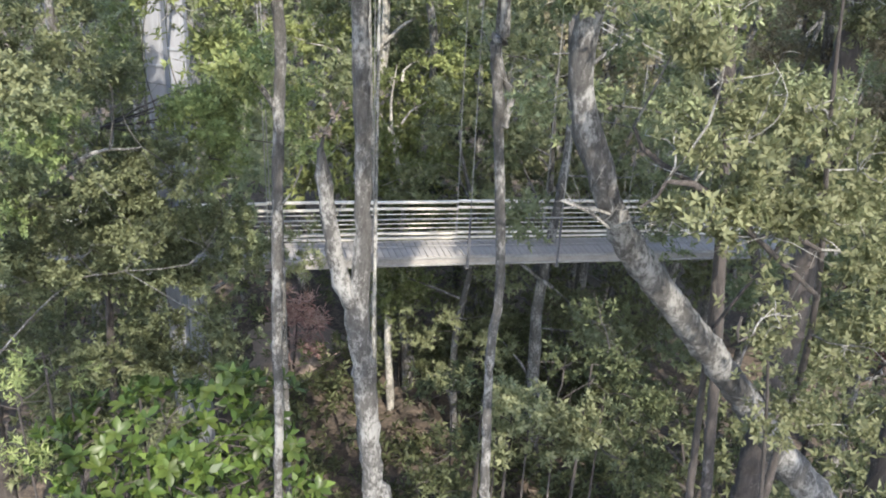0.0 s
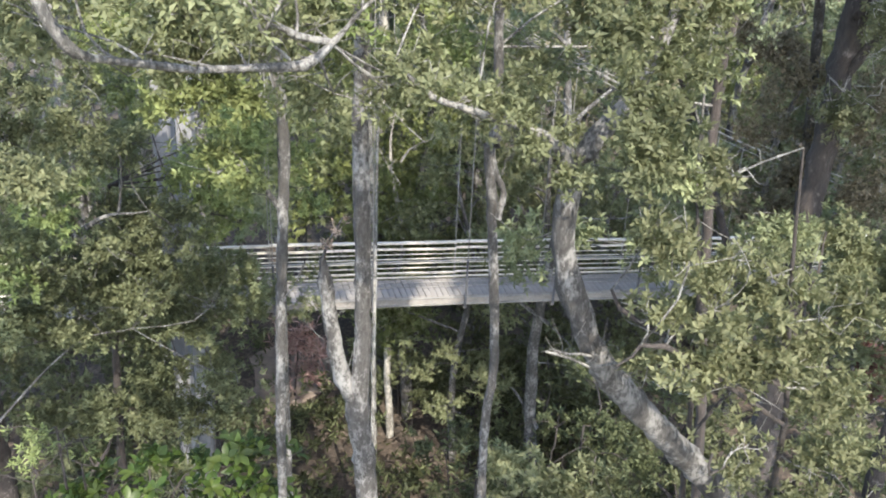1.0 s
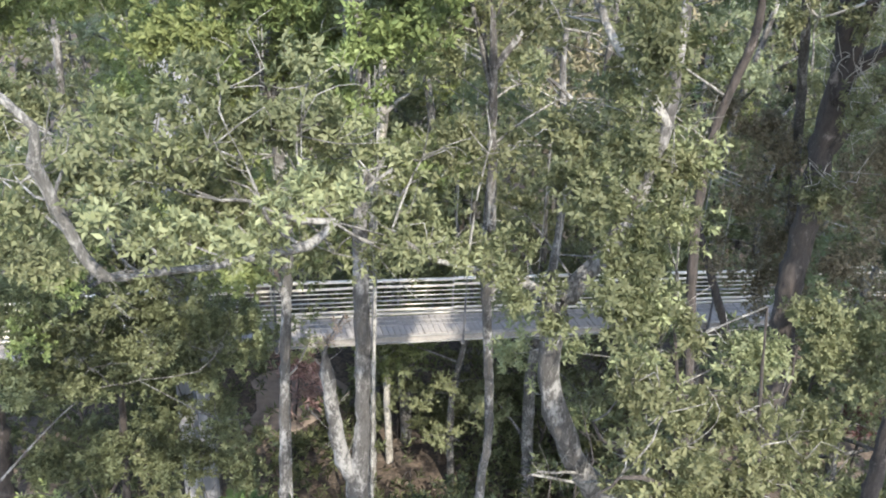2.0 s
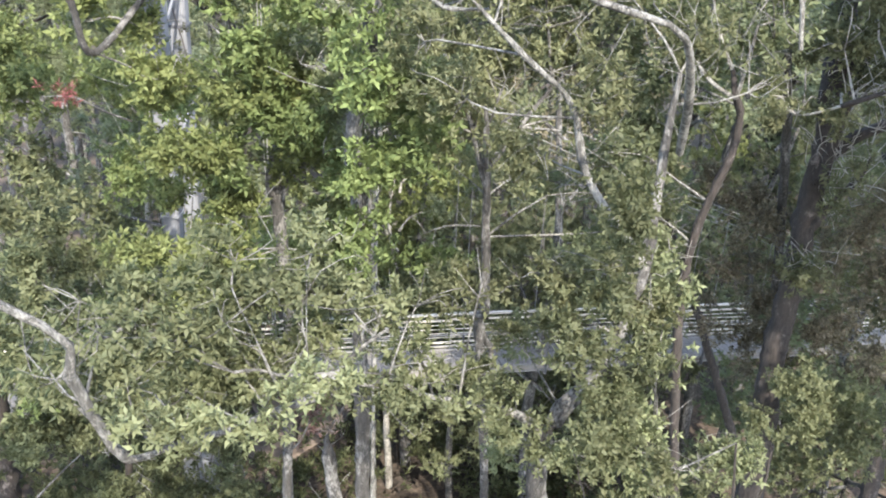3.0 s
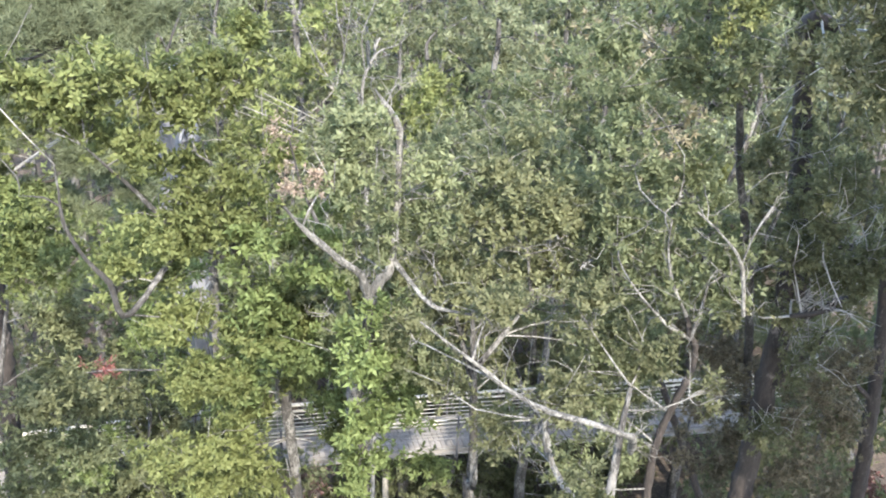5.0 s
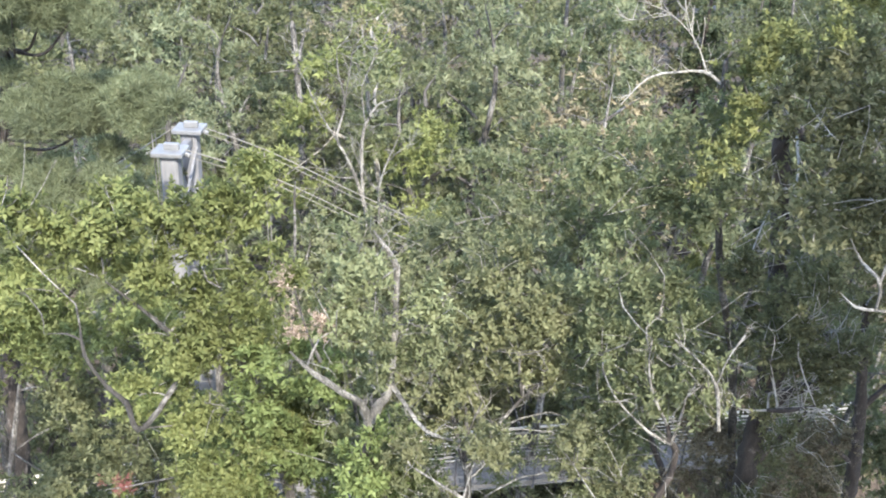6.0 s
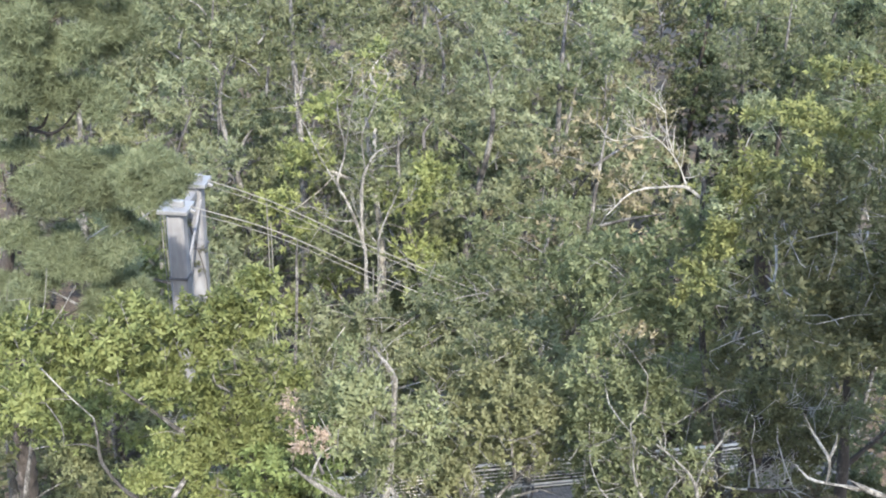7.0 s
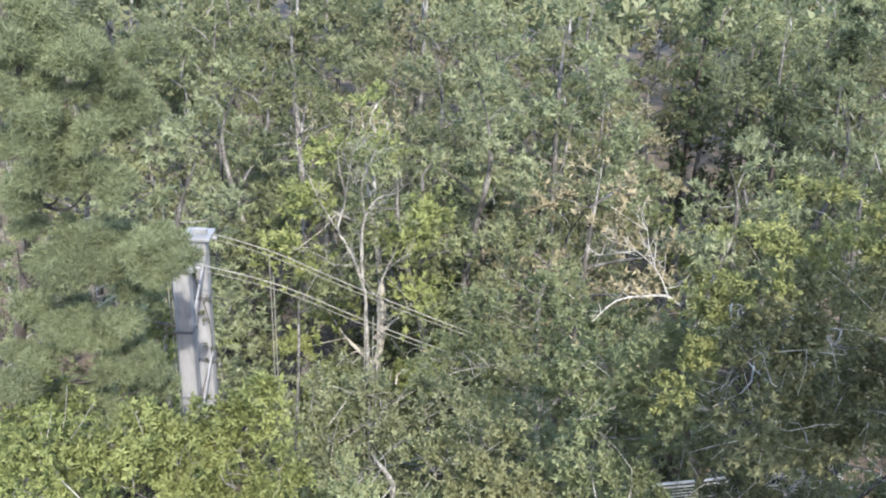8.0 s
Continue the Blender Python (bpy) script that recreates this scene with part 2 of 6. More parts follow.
def foliage(name, clusters, size, rng, fill=1.5, per=8, slim=0.42, lift=0.55, spread=1.0, ball=False, small=False):
    """Shoots with whorls of blades, filling clusters of (x, y, z, wide, high[, fill])."""
    centres, outs = [], []
    for c in clusters:
        x, y, z, wide, high = c[:5]
        k = 1.9 * fill * (c[5] if len(c) > 5 else 1.0)
        count = max(3, int(k * math.pi * wide * high / (per * 0.5 * slim * size * size)))
        lumps = max(4, min(9, int(wide * 9)))
        hub = unit(rng.normal(size=(lumps, 3))) * (rng.random(lumps) ** 0.4)[:, None] * 0.85
        pick = rng.integers(0, lumps, count)
        off = hub[pick] + rng.normal(size=(count, 3)) * (0.17 + 0.16 * rng.random(lumps)[pick])[:, None]
        if ball:
            off = unit(rng.normal(size=(count, 3))) * (rng.random(count) ** 0.45)[:, None]
        centres.append(np.array([x, y, z]) + off * [wide, wide * 0.8, high])
        outs.append(off)
    c, o = np.vstack(centres), np.vstack(outs)
    n = len(c)
    axis = unit(o * spread + [0, 0, lift] + 0.45 * rng.normal(size=(n, 3)))
    ref = unit(np.cross(axis, rng.normal(size=(n, 3))))
    oth = np.cross(axis, ref)
    k = np.arange(per)
    ang = k * 2.4 + rng.random((n, 1)) * 6.28
    radial = np.cos(ang)[..., None] * ref[:, None] + np.sin(ang)[..., None] * oth[:, None]
    tilt = radians(78) - radians(50) * (k / per)[None, :] + 0.25 * rng.normal(size=(n, per))
    way = unit(np.cos(tilt)[..., None] * axis[:, None] + np.sin(tilt)[..., None] * radial)
    base = c[:, None] + axis[:, None] * (k / per)[None, :, None] * size * 0.9
    ln = size * (0.7 + 0.5 * rng.random((n, per)))
    facing = unit(axis[:, None] + 0.3 * rng.normal(size=(n, per, 3)))
    flat = lambda a: a.reshape(-1, 3)
    return blades(name, flat(base), flat(way), flat(facing), ln.ravel(), ln.ravel() * slim * (1.15 if small else 1), small=small)


def needles(name, clusters, size, rng, fill=1.0):
    """Tufts of long thin needles."""
    return foliage(name, clusters, size, rng, fill, per=14, slim=0.085, lift=0.7, spread=1.3, ball=True, small=True)


def twig_paths(clusters, stems, rng, count=5, r=0.009):
    """Thin twigs from the nearest place on the stems into each cluster."""
    pts = np.vstack([smooth_path(s, 0.4) for s in stems])
    out = []
    for c in clusters:
        x = np.array(c[:3])
        d = np.linalg.norm(pts[:, :3] - x, axis=1) + 0.6 * np.maximum(0, pts[:, 2] - x[2])
        a = pts[d.argmin()]
        mid = (a[:3] * 0.5 + x * 0.5) + rng.normal(size=3) * 0.1 * np.linalg.norm(x - a[:3])
        out.append([(*a[:3], min(r * 2.2, a[3] * 0.7)), (*mid, r * 1.6), (*x, r)])
        for _ in range(count):
            e = x + rng.normal(size=3) * [c[3] * 0.75, c[3] * 0.6, c[4] * 0.65] + [0, 0, c[4] * 0.35]
            f = mid * 0.3 + x * 0.7
            bend = 0.16 * np.linalg.norm(e - f)
            out.append([(*f, r), (*(f * 0.65 + e * 0.35 + rng.normal(size=3) * bend), r * 0.8), (*(f * 0.3 + e * 0.7 + rng.normal(size=3) * bend), r * 0.6), (*e, r * 0.3)])
    return out


def side_twigs(stems, rng, every, reach, r):
    """Crooked bare twigs that leave the stems all along, each with a side shoot or two."""
    out = []
    for s in stems:
        p = smooth_path(s, 0.1)
        gone = np.r_[0, np.cumsum(np.linalg.norm(np.diff(p[:, :3], axis=0), axis=1))]
        for d in np.arange(every * 0.7, gone[-1], every):
            i = min(int(np.searchsorted(gone, d + rng.uniform(-0.3, 0.3) * every)), len(p) - 2)
            i = max(i, 0)
            on = unit(p[i + 1, :3] - p[i, :3])
            a = p[i, :3]
            way = unit(on * 0.5 + rng.normal(size=3) * [0.8, 0.6, 0.7] + [0, 0, 0.45])
            ln = reach * rng.uniform(0.45, 1.2)
            b = a + way * ln * 0.5 + rng.normal(size=3) * 0.1 * ln
            c = a + way * ln + rng.normal(size=3) * 0.14 * ln + [0, 0, 0.12 * ln]
            out.append([(*a, r), (*b, r * 0.75), (*c, r * 0.35)])
            for _ in range(int(rng.integers(1, 4))):
                f = rng.uniform(0.3, 0.9)
                q = a * (1 - f) ** 2 + 2 * f * (1 - f) * b + c * f * f
                e = q + unit(way + rng.normal(size=3) * 0.9) * ln * rng.uniform(0.25, 0.5)
                out.append([(*q, r * 0.55), (*(q * 0.5 + e * 0.5 + rng.normal(size=3) * 0.05 * ln), r * 0.45), (*e, r * 0.2)])
    return out


def tree(name, label, category, trunk, limbs, clusters, leaf, size, bark, seed, fill=1.5, slim=0.42, twigs=5, group="", twig_mat=None, more=(), limb_mat=None, coarse=1.0, twig_r=0.009, bare=None):
    """A tree: rows of x, y, z, radius for trunk and limbs; clusters of leaves."""
    rng = np.random.default_rng(seed)
    fill *= 1.15 if coarse == 1 else 1
    root = new(name)
    root.location = trunk[0][:3]
    back = Matrix.Translation(-Vector(trunk[0][:3]))
    tagged(root, label, category, group)

    def add(nm, me, mat, note="", kind=""):
        ob = part(nm, me, mat, root, note, kind)
        ob.matrix_parent_inverse = back
        return ob

    add("trunk", tube("trunk", trunk, 12 if coarse == 1 else 8, 0.11 * coarse, 0.1, rng), bark)
    for l in limbs:
        add("limb", tube("limb", l, 7, 0.1 * coarse, 0.1, rng), limb_mat if limb_mat and l[0][3] < 0.065 else bark)
    if clusters and twigs:
        add("twig_mass", joined_tubes("twig_mass", twig_paths(clusters, [trunk, *limbs], rng, twigs, twig_r)), twig_mat or bark, kind="stuff")
    if bare:
        add("bare_twig_mass", joined_tubes("bare_twig_mass", side_twigs(limbs, np.random.default_rng(seed + 500), *bare), 3, 0.3), limb_mat or twig_mat or bark, "pale leafless twigs", "stuff")
    if clusters:
        add("crown", foliage("crown", clusters, size, rng, fill, slim=slim, small=coarse > 1), leaf, kind="stuff")
    for nm, note, cl, mat, sz in more:
        add(nm, foliage(nm, cl, sz, rng, fill, slim=slim), mat, note, "stuff")
    return root


def spray(name, label, category, clusters, leaf, size, seed, stalk, fill=1.2, slim=0.25):
    """A tuft of leaves on a short stalk, perched on a branch."""
    rng = np.random.default_rng(seed)
    root = new(name)
    tagged(root, label, category)
    part("stalk", tube("stalk", stalk, 5, 0.1, 0.05, rng), BARK, root)
    part("leaf_mass", foliage("leaf_mass", clusters, size, rng, fill, slim=slim), leaf, root, kind="stuff")
    return rebase(root, stalk[0][:3])


# ---- ground ----
def ground_height(x, y):
    return 0.25 * math.sin(x * 0.13 + 1) * math.sin(y * 0.11) + 0.12 * math.sin(x * 0.5) * math.sin(y * 0.43 + 2)


def ground_sheet():
    xs = np.concatenate([[-900, -400, -150, -80], np.arange(-50, 50.1, 1.25), [80, 150, 400, 900]])
    ys = np.concatenate([[-600, -200, -60, -25], np.arange(-10, 70.1, 1.25), [90, 120, 170, 260, 500, 1500]])
    v = [(x, y, ground_height(x, y)) for y in ys for x in xs]
    n = len(xs)
    f = [(j * n + i, j * n + i + 1, (j + 1) * n + i + 1, (j + 1) * n + i) for j in range(len(ys) - 1) for i in range(n - 1)]
    me = mesh_of("ground", v, f)
    me.shade_smooth()
    return tagged(part("ground", me, SOIL, None), "dark forest floor of leaf litter and soil", "ground", kind="structure")


ground_sheet()


# ---- canopy walkway ----
SKEW = 0.28


def deck_z(x):
    return 8.0 - 0.058 * x - 0.009 * max(0, x) if x > -6 else 8.35 + 0.012 * (x + 6)


def on_deck(x, across, up):
    """A place on the walkway: x along it, metres across from its middle (away from the viewer), metres over the boards."""
    return (x - across * SKEW, 20.4 + SKEW * x + across, deck_z(x) + up)


def box_between(name, a, b, wide, high):
    """A squared bar with bevelled edges from a to b."""
    a, b = Vector(a), Vector(b)
    bm = bmesh.new()
    bmesh.ops.create_cube(bm, size=1)
    bmesh.ops.scale(bm, verts=bm.verts, vec=(wide, (b - a).length, high))
    bmesh.ops.bevel(bm, geom=bm.edges[:], offset=min(wide, high) * 0.12, segments=1, affect="EDGES")
    turn = (b - a).to_track_quat("Y", "Z").to_matrix().to_4x4()
    bmesh.ops.transform(bm, matrix=Matrix.Translation((a + b) / 2) @ turn, verts=bm.verts)
    return bm


def bar(name, a, b, wide, high, mat, parent, label=""):
    return part(name, box_between(name, a, b, wide, high), mat, parent, label)


def walkway():
    root = tagged(new("suspension_footbridge"), "grey timber suspension footbridge with pale rails among trees", "footbridge")
    stations = [-15.6 + 2.3 * k for k in range(14)]
    rng = np.random.default_rng(5)
    for a, b in zip(stations, stations[1:]):
        for across in (-0.38, 0.54):
            bar("stringer", on_deck(a, across, -0.16), on_deck(b, across, -0.16), 0.07, 0.2, DECK, root)
        far, near = 0.58, -0.43
        w = rng.normal(size=8) * 0.012
        bar("top_rail", on_deck(a, far, 1.03 + w[0]), on_deck(b, far, 1.03 + w[1]), 0.10, 0.05, RAIL, root, "pale weathered top rail")
        bar("rail", on_deck(a, far, 0.85 + w[2]), on_deck(b, far, 0.85 + w[3]), 0.045, 0.06, RAIL, root)
        bar("rail", on_deck(a, far, 0.16 + w[4]), on_deck(b, far, 0.16 + w[5]), 0.045, 0.05, RAIL, root)
        bar("rail", on_deck(a, far, 0.04 + w[6]), on_deck(b, far, 0.04 + w[7]), 0.045, 0.05, RAIL, root)
        bar("top_rail", on_deck(a, near, 1.03), on_deck(b, near, 1.03), 0.05, 0.03, STEEL, root)
        bar("rail", on_deck(a, near, -0.02), on_deck(b, near, -0.02), 0.045, 0.03, STEEL, root)
        bar("rail", on_deck(a, near, -0.21), on_deck(b, near, -0.21), 0.04, 0.03, STEEL, root)
        for k in range(4):
            up = 0.31 + 0.13 * k
            part("wire", tube("wire", [(*on_deck(a, far, up), 0.015), (*on_deck(b, far, up), 0.015)], 4, 3), RAIL, root)
            part("wire", tube("wire", [(*on_deck(a, near, up), 0.011), (*on_deck(b, near, up), 0.011)], 4, 3), STEEL, root)
    for x in stations:
        bar("post", on_deck(x, 0.63, -0.2), on_deck(x, 0.63, 1.0), 0.05, 0.05, STEEL, root, "grey steel railing post")
        bar("post", on_deck(x, -0.48, -0.28), on_deck(x, -0.48, 1.05), 0.055, 0.055, POST, root, "dark steel railing post")
        bar("joist", on_deck(x, -0.46, -0.3), on_deck(x, 0.62, -0.3), 0.09, 0.09, DECK, root)
    turn = math.degrees(math.atan(SKEW))
    board = box_between("plank", (0, -0.47, 0), (0, 0.47, 0), 0.143, 0.038)
    me = bpy.data.meshes.new("plank")
    board.to_mesh(me)
    board.free()
    me.materials.append(DECK)
    for k in range(202):
        x = -15.5 + 0.148 * k
        p = on_deck(x, 0.08, -0.02 + rng.normal() * 0.003)
        ob = part("plank", me, None, root)
        ob.matrix_basis = pose(*p, 0, 3.3 if x > -6 else -0.7, turn + rng.normal() * 0.4)
    return rebase(root, on_deck(0, 0.08, -0.3))


def cable_z(x):
    s = x + 5.5
    return 18.75 - 0.64 * s + 0.0075 * s * s


def tower_and_cables():
    tower = tagged(new("bridge_tower"), "tall twin-legged grey timber bridge tower with cap plates", "bridge tower")
    tops = {"near": (-5.79, 17.75, 18.54), "far": (-5.88, 19.55, 18.42)}
    for key, (x, y, z) in tops.items():
        foot = (x - 0.3, y, 0)
        leg = bar("leg", foot, (x, y, z), 0.37, 0.37, TOWER, tower)
        cap = bar("cap", (x - 0.33, y, z + 0.05), (x + 0.33, y, z + 0.05), 0.62, 0.09, CAP, tower, "pale flat cap plate")
        bar("saddle", (x - 0.12, y, z + 0.16), (x + 0.2, y, z + 0.16), 0.12, 0.14, CAP, cap)
        bar("clamp", (x + 0.2, y, z + 0.06), (x + 0.42, y, z - 0.04), 0.08, 0.08, CAP, cap)
        for h in (1.6, 3.4, 5.4):
            xx = x - 0.3 * h / z
            bar("collar", (xx - 0.21, y, z - h), (xx + 0.21, y, z - h), 0.42, 0.06, CAP if h > 5 else POST, leg)
    (xn, yn, zn), (xf, yf, zf) = tops["near"], tops["far"]
    bar("crossbeam", (xn + 0.02, yn + 0.12, zn - 0.2), (xf + 0.02, yf - 0.12, zf - 0.2), 0.16, 0.2, TOWER, tower)
    for h in (0.35, 3.2, 9.4):
        dx = -0.3 * h / zn
        bar("brace", (xn + dx + 0.17, yn + 0.1, zn - h - 0.9), (xf + dx + 0.17, yf - 0.1, zf - h), 0.05, 0.07, TOWER, tower)
    rng = np.random.default_rng(77)
    for (x, y, z), lo, hi in ((tops["far"], 9.0, 17.6), (tops["near"], 6.5, 14.6)):
        vine = tagged(new("climbing_vine"), "leafy green vine climbing a grey tower leg", "vine")
        stem = [(x - 0.3 * (z - h) / z + 0.21 * math.sin(h * 1.3), y - 0.2, h, 0.012) for h in np.arange(0.0, hi, 0.5)]
        part("stem", tube("stem", stem, 5, 0.25), DARKBARK, vine)
        tufts = [(a + 0.05 * rng.normal(), b - 0.06, c + 0.1 * rng.normal(), 0.16, 0.2, rng.uniform(0.2, 1.0)) for a, b, c, r in stem if c > lo and rng.random() < 0.7]
        part("leaf_mass", foliage("leaf_mass", tufts, 0.085, rng, 1.0), BAY, vine, kind="stuff")
        rebase(vine, stem[0][:3])
    rebase(tower, (xn - 0.3, (yn + yf) / 2, 0))
    lines = tagged(new("suspension_cables"), "galvanised main cables with thin vertical hangers", "cable")
    for (x, y, z), across in ((tops["near"], -0.85), (tops["far"], 0.85)):
        pts = [(x + 0.3, y, z + 0.1, 0.012)]
        for xx in np.arange(-4.0, 15.1, 2.0):
            p = on_deck(xx, across, 0)
            pts.append((p[0], p[1], cable_z(xx), 0.012))
        part("main_cable", tube("main_cable", pts, 6, 0.6), STEEL, lines)
        part("guard_cable", tube("guard_cable", [(a, b, c - 0.14, 0.008) for a, b, c, r in pts], 4, 0.8), STEEL, lines)
        part("backstay", tube("backstay", [(x - 0.3, y, z + 0.1, 0.015), (x - 4.5, y - 1.2, z - 2.7, 0.015), (x - 12, y - 3.4, z - 8.5, 0.015)], 6, 0.8), STEEL, lines)
        for k in range(4, 14):
            xx = -15.6 + 2.3 * k
            p = on_deck(xx, 0.64 if across > 0 else -0.49, -0.25)
            part("hanger", tube("hanger", [(*p, 0.012), (p[0], p[1], cable_z(xx), 0.012)], 4, 4), STEEL, lines)

    rebase(lines, (xn, (yn + yf) / 2, zn))


walkway()
tower_and_cables()

# ---- trees in front of the walkway ----
# forked tree: broken dead stem and a tall stem that forks again
fork_trunk = [(-0.55, 8.10, 9.75, 0.15), (-0.67, 8.00, 11.05, 0.12), (-0.73, 7.95, 12.03, 0.12), (-0.79, 7.90, 12.92, 0.12), (-0.84, 7.90, 13.39, 0.12), (-0.78, 7.85, 14.06, 0.09), (-0.77, 7.80, 14.79, 0.08), (-0.77, 7.70, 15.78, 0.08), (-0.79, 7.70, 16.51, 0.07), (-0.75, 7.50, 17.23, 0.07), (-0.74, 7.40, 17.76, 0.07), (-0.81, 7.30, 18.71, 0.07), (-0.71, 7.30, 19.18, 0.07), (-0.65, 7.20, 19.82, 0.06)]
fork_trunk.insert(0, (fork_trunk[0][0] + 0.15, 8.3, -0.1, 0.2))
fork_limbs = [
    [(-0.84, 7.90, 13.39, 0.09), (-0.98, 7.85, 13.73, 0.09), (-1.06, 7.85, 14.10, 0.08), (-1.11, 7.85, 14.52, 0.07), (-1.14, 7.85, 14.86, 0.07), (-1.17, 7.85, 15.13, 0.03)],
    [(-0.65, 7.20, 19.82, 0.05), (-0.71, 7.10, 20.14, 0.04), (-0.86, 7.00, 20.31, 0.03), (-1.03, 6.90, 20.52, 0.03), (-1.18, 6.80, 20.72, 0.02), (-1.30, 6.70, 20.95, 0.01)],
    [(-0.65, 7.20, 19.82, 0.06), (-0.55, 7.30, 20.01, 0.05), (-0.46, 7.50, 20.10, 0.04), (-0.43, 7.70, 21.13, 0.03), (-0.47, 7.70, 21.39, 0.03), (-0.67, 7.80, 21.64, 0.01)],
    [(-0.46, 7.50, 20.10, 0.03), (-0.27, 7.20, 20.03, 0.02), (-0.08, 7.00, 19.92, 0.02), (0.27, 6.80, 19.96, 0.01)],
]
green_crown_spots = [(-1.83, 8.00, 19.86, 0.32, 0.27), (-1.71, 8.10, 19.28, 0.34, 0.28), (-1.23, 8.00, 20.07, 0.27, 0.27), (-0.46, 7.90, 19.13, 0.28, 0.28), (-1.29, 8.20, 18.61, 0.35, 0.29), (-1.00, 8.20, 18.07, 0.36, 0.24), (-1.26, 8.10, 19.49, 0.28, 0.28), (-1.82, 8.20, 18.50, 0.33, 0.28), (-2.18, 8.20, 18.18, 0.34, 0.28), (-0.36, 7.80, 18.62, 0.32, 0.26), (-0.64, 6.90, 19.85, 0.19, 0.22, 0.70), (-0.70, 7.00, 19.30, 0.23, 0.23, 0.90)]
green_crown_spots += [(-0.64, 6.90, 19.32, 0.21, 0.21, 0.80), (-0.68, 7.00, 18.64, 0.20, 0.20, 0.70), (-0.88, 6.90, 19.59, 0.19, 0.19, 0.70), (-0.17, 8.20, 17.20, 0.39, 0.23, 0.80), (-0.72, 7.20, 18.39, 0.29, 0.24), (-0.61, 7.10, 18.01, 0.29, 0.22, 0.80), (-0.86, 7.10, 17.73, 0.27, 0.22, 0.80), (-0.34, 7.30, 18.57, 0.29, 0.24), (-0.17, 7.40, 18.95, 0.29, 0.24, 0.80), (-0.46, 7.40, 19.19, 0.29, 0.24)]
tree("forked_tree", "grey-barked forked tree with one broken dead stem", "tree", fork_trunk, fork_limbs,
     [(-0.49, 7.40, 19.48, 0.35, 0.30), (-0.87, 7.60, 19.10, 0.31, 0.26), (-0.23, 7.20, 19.20, 0.35, 0.30), (-0.73, 7.80, 18.48, 0.27, 0.27, 0.60), (-0.89, 7.00, 21.02, 0.28, 0.24, 0.70), (-0.44, 7.50, 20.45, 0.36, 0.31), (-0.72, 7.20, 21.30, 0.48, 0.32, 0.80), (-0.31, 7.60, 20.80, 0.45, 0.34, 0.80), (-0.86, 7.50, 21.48, 0.27, 0.33, 0.50), (-0.52, 8.20, 18.17, 0.30, 0.24, 0.80), (-1.08, 8.40, 18.51, 0.30, 0.30, 0.80), (-1.25, 8.40, 19.10, 0.29, 0.29, 0.80), (-0.35, 8.20, 18.66, 0.29, 0.29, 0.80), (-0.80, 8.00, 19.86, 0.27, 0.27, 0.70)],
     OLIVE, 0.065, BARK, 11, limb_mat=LIMB, twig_mat=LIMB, twigs=6, twig_r=0.007, bare=(0.2, 0.38, 0.005),
     more=[("green_crown", "fresh green leaves", green_crown_spots, LIME, 0.08)])

# leaning tree with limbs over the walkway
lean = [(4.47, 7.60, 10.90, 0.18), (3.52, 7.20, 12.27, 0.16), (2.77, 6.80, 13.30, 0.13), (2.16, 6.40, 14.12, 0.12), (1.73, 6.10, 14.69, 0.11), (1.37, 5.90, 15.16, 0.11), (1.15, 5.70, 15.55, 0.09), (1.01, 5.60, 15.89, 0.09), (0.90, 5.60, 16.16, 0.09), (0.82, 5.60, 16.45, 0.08), (0.83, 5.60, 16.85, 0.08), (0.96, 5.70, 17.18, 0.07), (1.14, 5.70, 17.42, 0.06), (1.27, 5.75, 17.69, 0.05), (1.38, 5.80, 17.95, 0.04), (1.48, 5.90, 18.30, 0.04), (1.51, 6.00, 18.76, 0.04), (1.54, 6.10, 19.28, 0.03), (1.59, 6.20, 19.70, 0.02)]
lean.insert(0, (lean[0][0] + 1.3, 8.6, lean[0][2] - 3.6, 0.2))
lean.insert(0, (lean[0][0] + 0.9, 9.2, -0.1, 0.26))
lean_limbs = [[(0.84, 5.60, 16.97, 0.04), (0.70, 5.50, 17.21, 0.04), (0.48, 5.45, 17.34, 0.03), (0.26, 5.40, 17.41, 0.03), (0.07, 5.35, 17.48, 0.02), (-0.11, 5.30, 17.55, 0.02), (-0.33, 5.20, 17.78, 0.01)],
    [(1.48, 5.90, 18.33, 0.04), (1.30, 5.90, 18.57, 0.04), (1.08, 6.00, 18.85, 0.03), (0.96, 6.10, 19.08, 0.03), (0.90, 6.15, 19.36, 0.03), (0.79, 6.10, 19.55, 0.02), (0.57, 6.00, 19.75, 0.02), (0.39, 6.00, 19.91, 0.02), (0.13, 5.90, 20.18, 0.01), (-0.14, 5.80, 20.46, 0.01)]]
lean_limbs += [[(1.62, 6.00, 19.19, 0.03), (1.46, 5.40, 19.78, 0.03), (1.24, 4.85, 20.24, 0.02), (1.02, 4.80, 20.35, 0.02), (0.76, 4.80, 20.42, 0.02), (0.52, 4.80, 20.54, 0.01), (0.35, 4.80, 20.69, 0.01)],
    [(1.39, 5.90, 15.18, 0.01), (1.12, 5.60, 15.57, 0.01), (0.94, 5.50, 15.64, 0.01), (0.81, 5.40, 15.73, 0.01)],
    [(1.12, 5.60, 15.47, 0.01), (0.93, 5.40, 15.67, 0.01), (0.74, 5.30, 15.78, 0.01)],
    [(1.16, 5.60, 15.48, 0.01), (1.33, 5.40, 15.67, 0.01), (1.51, 5.30, 15.85, 0.00)]]
